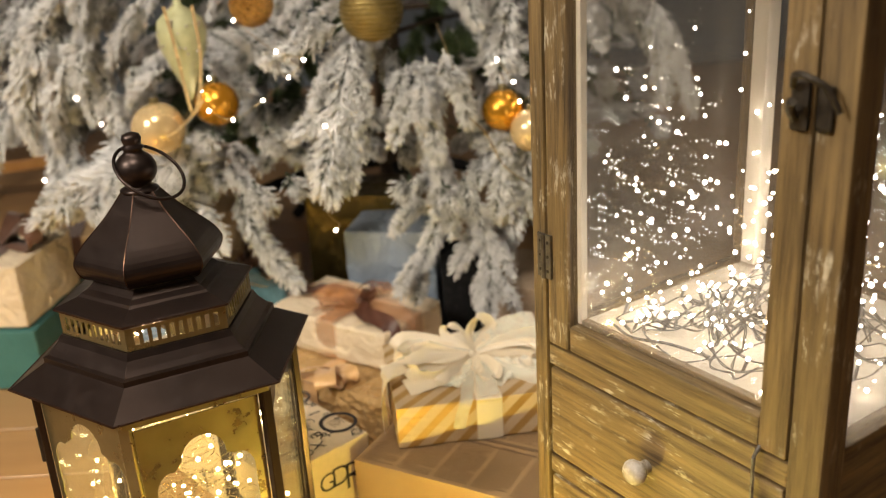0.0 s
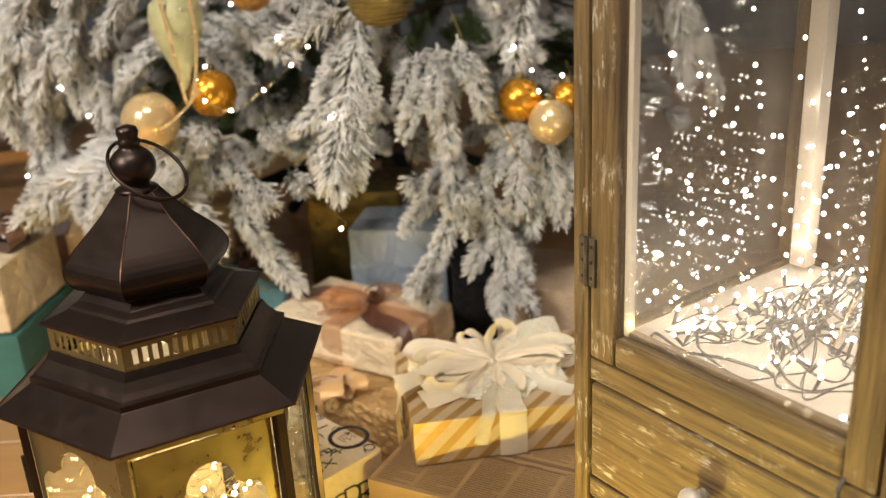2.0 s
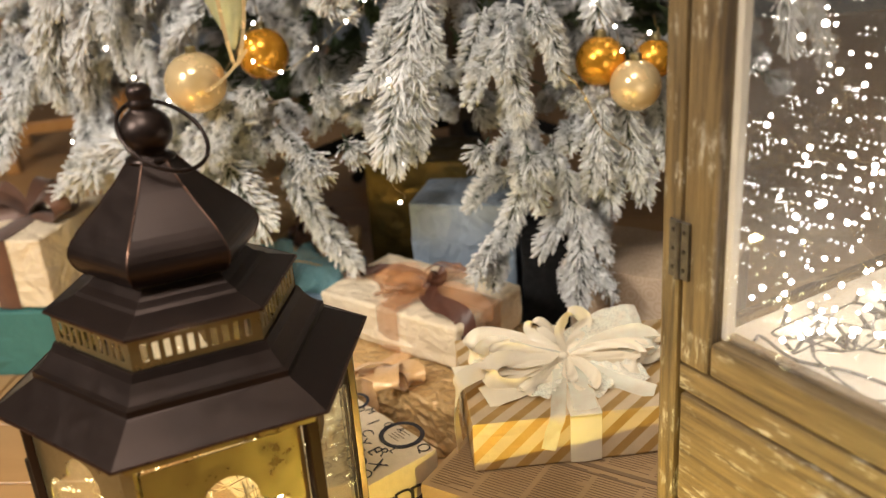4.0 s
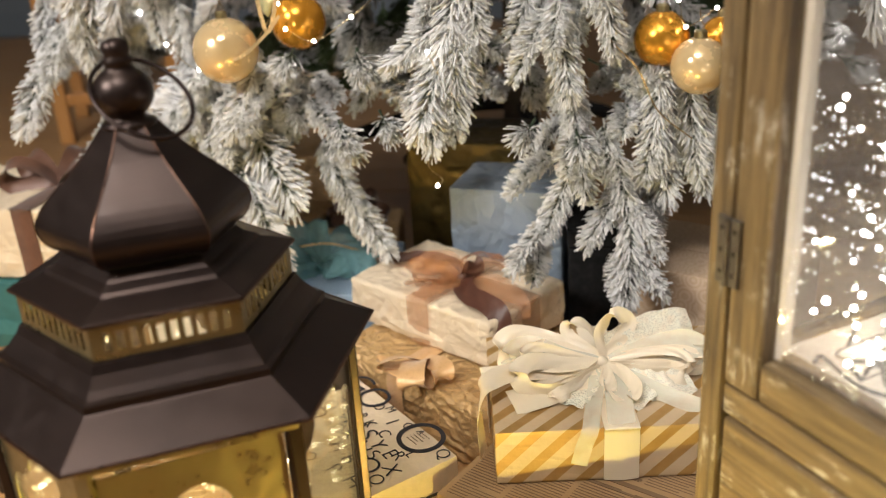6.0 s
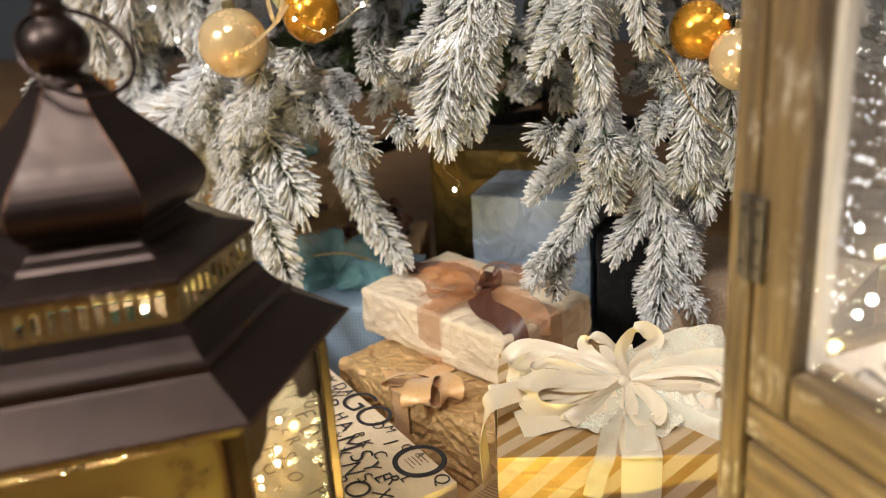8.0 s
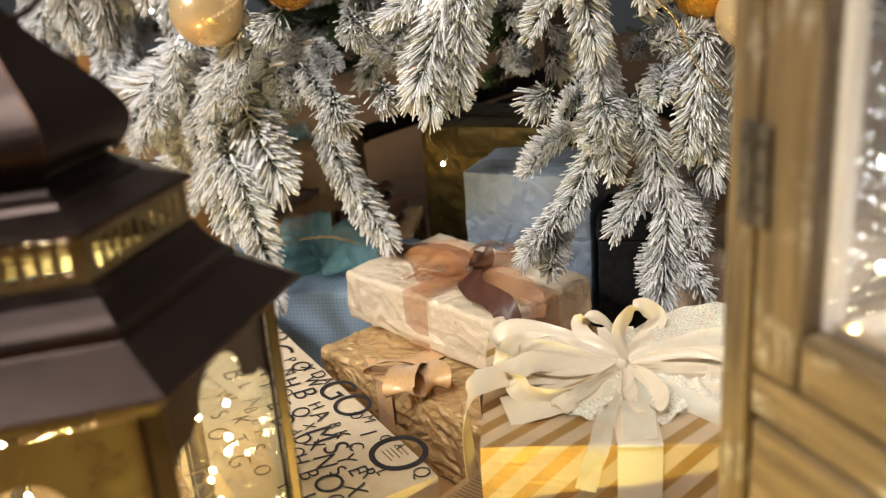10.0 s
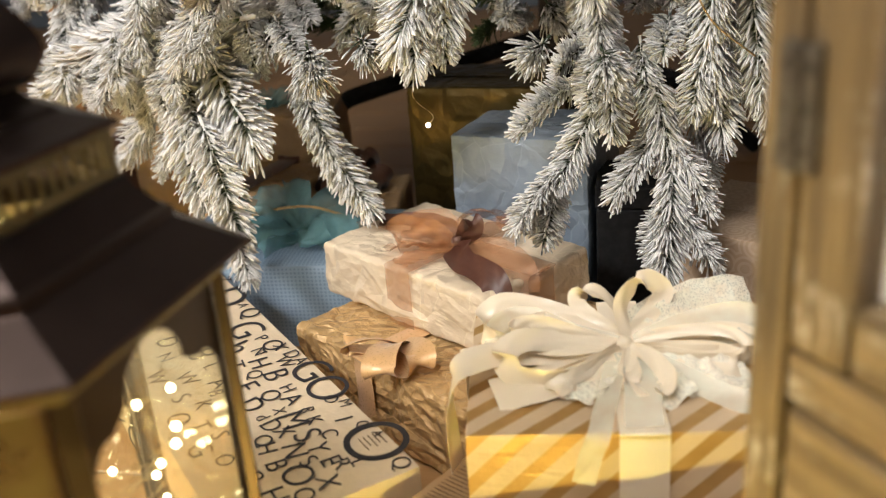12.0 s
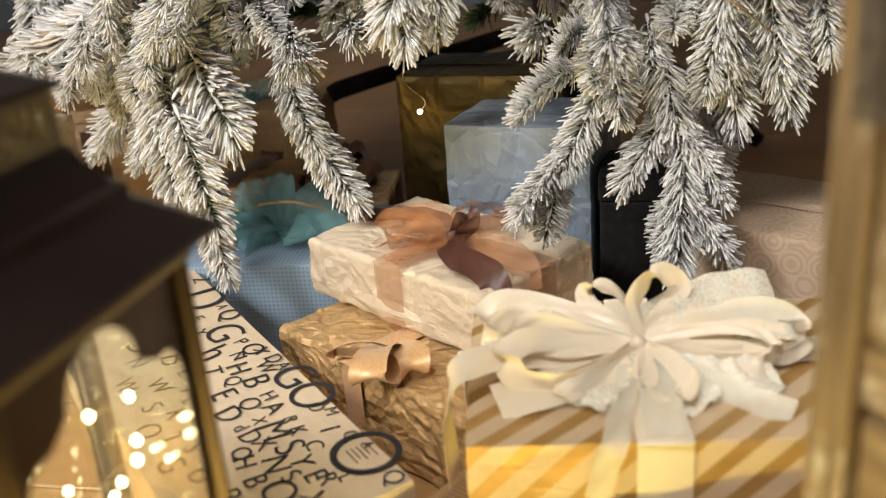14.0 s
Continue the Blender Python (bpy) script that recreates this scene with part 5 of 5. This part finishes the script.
def finger(base, tip, fat=1.18):
    b, t = Vector(base), Vector(tip)
    d = t - b
    tip2 = b + d * max(0.3, 1 - 0.016 / d.length)
    if d.length > 0.15:
        mid = b + d * 0.5 + Vector((0, 0, 0.012))
        twig(pick.choice(FINGERS), b - d * 0.05, mid + d * 0.08, FL, pick.uniform(-0.5, 0.5), fat)
        twig(pick.choice(FINGERS), mid - d * 0.08, tip2, FL, pick.uniform(-0.5, 0.5), fat)
    else:
        twig(pick.choice(FINGERS), b - d * 0.05, tip2, FL, pick.uniform(-0.5, 0.5), fat)
    inward = (ORG - b)
    inward.z = 0
    inward.normalize()
    for k in range(1 if b.z > 0.3 else 0):
        o = inward * pick.uniform(0.02, 0.04) + Vector((pick.uniform(-0.015, 0.015), 0, pick.uniform(0.01, 0.035)))
        twig(pick.choice(FINGERS), b - d * 0.1 + o, tip2 - d * pick.uniform(0.1, 0.35) + o * 1.1, FL, pick.uniform(-1, 1), fat)


def tuft(base, tip):
    b, t = Vector(base), Vector(tip)
    d = (t - b).normalized()
    twig(pick.choice(TUFTS), t - d * 0.05, t - d * 0.005, 0.045, pick.uniform(0, 6.28))


part("trunk", tube_bm([(0, 0, 0.10), (0, 0, 0.9), (0, 0, 1.9)], 0.035, 12, 3, None, 0.3), BARK, tree)
part("stand_pole", tube_bm([(0, 0, 0.02), (0, 0, 0.30)], 0.022, 12, 1), BLACK, tree)
for a in (20, 140, 285):
    c, s = math.cos(radians(a)), math.sin(radians(a))
    part("stand_leg", tube_bm([(0.02 * c, 0.02 * s, 0.20), (0.20 * c, 0.20 * s, 0.15), (0.36 * c, 0.36 * s, 0.012)], 0.014, 8, 5), BLACK, tree, "black metal stand leg")

finger((-0.399, 1.493, 0.372), (-0.688, 1.550, 0.321))
finger((-0.428, 1.490, 0.342), (-0.633, 1.550, 0.290))
finger((-0.406, 1.518, 0.319), (-0.597, 1.550, 0.275))
finger((-0.508, 1.539, 0.294), (-0.609, 1.530, 0.203))
finger((-0.470, 1.498, 0.283), (-0.526, 1.466, 0.204))
finger((-0.472, 1.495, 0.314), (-0.362, 1.356, 0.182))
finger((-0.475, 1.481, 0.293), (-0.427, 1.397, 0.194))
finger((-0.424, 1.446, 0.221), (-0.366, 1.362, 0.105))
finger((-0.342, 1.526, 0.297), (-0.289, 1.464, 0.207))
finger((-0.312, 1.491, 0.243), (-0.242, 1.431, 0.160))
tuft((-0.476, 1.573, 0.369), (-0.423, 1.443, 0.350))
tuft((-0.321, 1.488, 0.350), (-0.269, 1.384, 0.330))
tuft((-0.260, 1.493, 0.368), (-0.224, 1.409, 0.347))
tuft((-0.394, 1.566, 0.353), (-0.353, 1.477, 0.347))
finger((-0.169, 1.408, 0.418), (-0.163, 1.346, 0.326))
finger((-0.159, 1.413, 0.403), (-0.132, 1.366, 0.338))
finger((-0.185, 1.416, 0.409), (-0.195, 1.377, 0.361))
finger((-0.022, 1.414, 0.308), (-0.085, 1.368, 0.299))
tuft((-0.042, 1.423, 0.357), (-0.056, 1.361, 0.347))
tuft((-0.002, 1.417, 0.360), (0.014, 1.344, 0.334))
finger((0.008, 1.396, 0.339), (0.023, 1.349, 0.264))
finger((-0.001, 1.392, 0.335), (-0.014, 1.351, 0.296))
finger((-0.002, 1.392, 0.291), (-0.038, 1.334, 0.223))
finger((-0.035, 1.358, 0.241), (-0.077, 1.304, 0.191))
finger((-0.038, 1.363, 0.218), (-0.049, 1.321, 0.168))
finger((0.061, 1.401, 0.273), (0.011, 1.345, 0.206))
finger((0.056, 1.406, 0.306), (0.073, 1.359, 0.213))
finger((0.070, 1.372, 0.230), (0.068, 1.320, 0.133))
finger((0.075, 1.368, 0.205), (0.118, 1.343, 0.137))
finger((0.066, 1.364, 0.202), (0.035, 1.327, 0.153))
finger((0.070, 1.389, 0.260), (0.117, 1.356, 0.191))
finger((0.086, 1.431, 0.290), (0.126, 1.405, 0.209))
finger((0.102, 1.419, 0.355), (0.078, 1.367, 0.283))
finger((0.109, 1.441, 0.347), (0.119, 1.399, 0.241))
finger((0.157, 1.448, 0.354), (0.162, 1.396, 0.254))
finger((0.186, 1.466, 0.379), (0.193, 1.416, 0.295))
finger((0.066, 1.443, 0.363), (0.059, 1.383, 0.334))
finger((-0.141, 1.429, 0.484), (-0.220, 1.394, 0.417))
finger((-0.147, 1.414, 0.461), (-0.177, 1.351, 0.344))
finger((-0.134, 1.417, 0.473), (-0.132, 1.361, 0.354))
finger((-0.120, 1.427, 0.522), (-0.099, 1.389, 0.445))
finger((-0.024, 1.433, 0.480), (-0.077, 1.385, 0.419))
finger((-0.017, 1.424, 0.487), (-0.003, 1.383, 0.379))
finger((-0.044, 1.457, 0.509), (-0.075, 1.410, 0.447))
finger((0.061, 1.437, 0.391), (0.121, 1.416, 0.408))
finger((0.106, 1.430, 0.399), (0.087, 1.379, 0.285))
finger((0.141, 1.450, 0.386), (0.150, 1.396, 0.279))
tuft((-0.348, 1.490, 0.454), (-0.352, 1.421, 0.425))
tuft((-0.430, 1.496, 0.366), (-0.422, 1.443, 0.346))
tuft((-0.271, 1.469, 0.434), (-0.254, 1.421, 0.416))
tuft((-0.303, 1.452, 0.360), (-0.274, 1.388, 0.341))
finger((-0.335, 1.465, 0.372), (-0.288, 1.408, 0.328))
finger((-0.501, 1.560, 0.392), (-0.715, 1.550, 0.245))
finger((-0.531, 1.573, 0.350), (-0.691, 1.550, 0.336))
finger((-0.483, 1.598, 0.620), (-0.535, 1.561, 0.527))
finger((-0.533, 1.641, 0.628), (-0.613, 1.652, 0.575))
finger((-0.639, 1.550, 0.590), (-0.715, 1.550, 0.407))
finger((-0.592, 1.550, 0.640), (-0.702, 1.550, 0.530))
finger((-0.604, 1.550, 0.533), (-0.680, 1.550, 0.415))
finger((-0.453, 1.560, 0.513), (-0.540, 1.574, 0.469))
finger((-0.147, 1.462, 0.581), (-0.250, 1.415, 0.534))
finger((-0.124, 1.453, 0.546), (-0.162, 1.368, 0.339))
finger((-0.143, 1.449, 0.522), (-0.208, 1.406, 0.482))
finger((-0.110, 1.442, 0.504), (-0.130, 1.386, 0.421))
tuft((0.006, 1.469, 0.537), (0.029, 1.405, 0.503))
finger((0.011, 1.456, 0.477), (-0.053, 1.408, 0.429))
tuft((-0.270, 1.470, 0.437), (-0.256, 1.422, 0.420))
tuft((-0.310, 1.484, 0.352), (-0.294, 1.420, 0.322))
finger((-0.428, 1.532, 0.325), (-0.431, 1.486, 0.415))
finger((0.126, 1.515, 0.593), (0.099, 1.447, 0.482))
finger((0.055, 1.482, 0.635), (0.075, 1.438, 0.562))
finger((0.104, 1.494, 0.536), (0.146, 1.475, 0.483))
finger((0.223, 1.571, 0.627), (0.300, 1.536, 0.528))
finger((0.334, 1.665, 0.605), (0.476, 1.776, 0.443))
finger((0.386, 1.550, 0.548), (0.438, 1.550, 0.386))
finger((-0.170, 1.487, 0.639), (-0.242, 1.469, 0.594))
tuft((-0.208, 1.499, 0.623), (-0.188, 1.449, 0.593))
finger((-0.314, 1.558, 0.570), (-0.220, 1.495, 0.510))
finger((-0.385, 1.605, 0.530), (-0.292, 1.531, 0.490))
finger((-0.602, 1.716, 0.485), (-0.617, 1.550, 0.468))
finger((-0.626, 1.729, 0.432), (-0.673, 1.550, 0.424))
part("stand_leg", tube_bm([(0, 0, 0.25), (-0.15, -0.10, 0.222), (-0.29, -0.19, 0.195), (-0.315, -0.207, 0.187)], 0.014, 8, 5), BLACK, tree, "black metal stand leg")

more = random.Random(23)
for k in range(26):
    p = Vector((more.uniform(-0.02, 0.20), more.uniform(1.40, 1.46), more.uniform(0.33, 0.56)))
    if p.x > 0.04 and p.z > 0.37:
        continue
    finger(p, p + Vector((more.uniform(-0.05, 0.05), more.uniform(-0.05, -0.01), more.uniform(-0.10, -0.05))))
for k in range(14):
    p = Vector((more.uniform(-0.58, -0.36), more.uniform(1.44, 1.52), more.uniform(0.32, 0.42)))
    finger(p, p + Vector((more.uniform(-0.06, 0.03), more.uniform(-0.05, -0.01), more.uniform(-0.09, -0.04))))

# branches on the far flank of the tree
flank = random.Random(9)
for k in range(60):
    p = Vector((flank.uniform(-0.80, -0.52), flank.uniform(1.56, 1.80), flank.uniform(0.38, 0.95)))
    finger(p, p + Vector((flank.uniform(-0.09, 0.03), flank.uniform(-0.08, -0.01), flank.uniform(-0.11, -0.02))))

# inner and upper branches; bare dark twigs paint shaded depth between flocked ones
fill = random.Random(7)
for k in range(620):
    z = 0.33 + 1.5 * fill.random() ** 1.9
    front = fill.random() < 0.72
    a = radians(fill.uniform(190, 350) if front else fill.uniform(-10, 190))
    lim = max(0.06, 0.72 - 0.30 * (z - 0.3))
    r = lim * (1 - 0.30 * fill.random()) - (0.065 if z < 0.75 else 0)
    if z < 0.42:
        r = min(r, lim * fill.uniform(0.72, 0.93))
    p = ORG + Vector((r * math.cos(a), r * math.sin(a), z))
    out = Vector((math.cos(a + fill.uniform(-0.6, 0.6)), math.sin(a + fill.uniform(-0.6, 0.6)), fill.uniform(-0.9, 0.15)))
    L = fill.uniform(0.09, 0.14)
    q = p - out.normalized() * L
    u = fill.random()
    if u < 0.36:
        twig(fill.choice(FINGERS), q, p, FL, fill.uniform(0, 6))
    elif u < 0.46:
        twig(fill.choice(TUFTS), p - out.normalized() * 0.045, p, 0.045, fill.uniform(0, 6))
    else:
        twig(fill.choice(BARE_SHADE), q - out * 0.05, p - out * 0.06, 0.13, fill.uniform(0, 6))
for k in range(46):
    z = 0.38 + 1.3 * (k / 46)
    a = k * 2.4
    r = max(0.05, 0.60 - 0.28 * (z - 0.3))
    part("limb", tube_bm([(0, 0, z + 0.02), (0.5 * r * math.cos(a), 0.5 * r * math.sin(a), z + 0.03), (r * math.cos(a), r * math.sin(a), z - 0.03)], 0.006, 6, 3, None, 0.4), BARK, tree)


# ---- ornaments ----
def bauble(p, r, material, label):
    b = thing("bauble", pose(*p), label, "ornament", "baubles on the tree")
    part("ball", ball_bm(r, (0, 0, 0), 32, 20), material, b, "", True)
    part("cap", lathe_bm([(0.0075, r - 0.002), (0.0075, r + 0.006), (0.006, r + 0.008)], 14), BRASS, b)
    part("hook", tube_bm([(0, 0, r + 0.006), (0.004, 0, r + 0.012), (0, 0, r + 0.018), (-0.002, 0, r + 0.03)], 0.0006, 5), WIRE_GOLD, b)
    return b


bauble((0.106, 1.440, 0.443), 0.033, AMBER, "shiny amber gold glass bauble")
bauble((0.146, 1.402, 0.418), 0.033, PEARL, "pearly champagne glass bauble with dots")
bauble((0.176, 1.440, 0.442), 0.026, AMBER, "small amber gold glass bauble")
bauble((-0.430, 1.435, 0.447), 0.041, PEARL, "pearly champagne glass bauble with gold cord")
bauble((-0.345, 1.480, 0.472), 0.035, AMBER, "amber gold glass bauble")
bauble((-0.270, 1.470, 0.622), 0.034, GLITTER, "rough copper glitter bauble")


def woven_ball():
    b = thing("bauble", pose(-0.086, 1.435, 0.607), "large woven old-gold bauble with ribbed spiral", "ornament", "baubles on the tree")
    part("ball", ball_bm(0.047, (0, 0, 0), 32, 20), OLD_GOLD, b, "", True)
    for k in range(-6, 7):
        z = 0.0066 * k
        r = math.sqrt(0.0475 ** 2 - z * z)
        part("rib", tube_bm([(r * math.cos(t), r * math.sin(t), z) for t in [i * math.tau / 20 for i in range(21)]], 0.0019, 5, 1), OLD_GOLD, b)
    part("cap", lathe_bm([(0.008, 0.045), (0.008, 0.053), (0.006, 0.055)], 14), BRASS, b)


def tear_drop():
    b = thing("drop_ornament", pose(-0.380, 1.465, 0.482), "pale green glass drop ornament with pearls", "ornament")
    part("drop", lathe_bm([(0.001, 0), (0.006, 0.008), (0.011, 0.025), (0.020, 0.045), (0.033, 0.078), (0.038, 0.105), (0.034, 0.125), (0.017, 0.14), (0.006, 0.147), (0.006, 0.155)], 28), TEAR, b, "", True)
    rnd = random.Random(4)
    me = share("pearl", ball_bm(0.0022, u=8, v=6), KNOB, True)
    for k in range(40):
        a, z = rnd.uniform(0, 6.28), rnd.uniform(0.075, 0.128)
        o = new("pearl", me)
        o.parent, o.location = b, (0.0365 * math.cos(a), 0.0365 * math.sin(a), z)


woven_ball()
tear_drop()
rib = thing("gold_cord", pose(-0.38, 1.43, 0.46), "shiny gold ribbon loop hanging over baubles", "ribbon")
part("strand", strip_bm([(-0.012, 0.0, 0.17), (0.0, -0.01, 0.10), (0.006, -0.012, 0.04), (0.012, -0.01, 0.01), (0.025, -0.01, 0.04), (0.034, -0.006, 0.10), (0.030, 0, 0.17)], 0.005, (1, 0.2, 0), 6), PEARL, rib)
part("strand", strip_bm([(-0.055, -0.02, -0.02), (-0.02, -0.03, -0.015), (0.012, -0.012, 0.01), (0.03, -0.012, 0.03)], 0.004, (0, 0, 1), 6), PEARL, rib)


def tree_lights():
    st = thing("tree_light_string", pose(0, 0, 0), "white fairy lights on thin wire over the branches", "string lights")
    runs = [[(-0.30, 1.47, 0.60), (-0.230, 1.406, 0.558), (-0.189, 1.397, 0.545), (-0.215, 1.400, 0.52), (-0.256, 1.396, 0.489), (-0.306, 1.403, 0.461), (-0.344, 1.417, 0.474)],
            [(-0.165, 1.375, 0.449), (-0.150, 1.38, 0.40), (-0.158, 1.350, 0.346), (-0.172, 1.375, 0.31), (-0.160, 1.40, 0.285), (-0.169, 1.416, 0.271)],
            [(-0.647, 1.56, 0.574), (-0.63, 1.60, 0.53), (-0.618, 1.604, 0.504), (-0.605, 1.581, 0.476), (-0.662, 1.631, 0.439), (-0.690, 1.62, 0.40), (-0.697, 1.648, 0.364), (-0.68, 1.57, 0.34)],
            [(-0.339, 1.427, 0.521), (-0.36, 1.45, 0.50), (-0.42, 1.46, 0.43), (-0.484, 1.471, 0.416), (-0.55, 1.53, 0.44), (-0.601, 1.577, 0.477)],
            [(0.01, 1.45, 0.58), (0.03, 1.42, 0.52), (0.04, 1.40, 0.46), (0.075, 1.39, 0.42), (0.10, 1.385, 0.37), (0.14, 1.39, 0.335)],
            [(0.10, 1.45, 0.52), (0.122, 1.42, 0.49), (0.130, 1.411, 0.461), (0.165, 1.42, 0.48)]]
    for k, run in enumerate(runs):
        part("wire", tube_bm(run, 0.0005 if k != 4 else 0.0009, 5, 6), WIRE_GOLD, st)
        if k == 4:
            continue
        for i, p in enumerate(run):
            if k != 1 or i in (0, 2, 5):
                bulb(st, p, BULB_MESH_W, 1.15)
    rnd = random.Random(12)
    for k in range(40):
        a, z = radians(rnd.uniform(195, 345)), rnd.uniform(0.62, 1.7)
        r = max(0.06, 0.72 - 0.3 * (z - 0.3))
        bulb(st, (-0.1 + r * math.cos(a), 2.1 + r * math.sin(a), z), BULB_MESH_W, 1.1)


tree_lights()
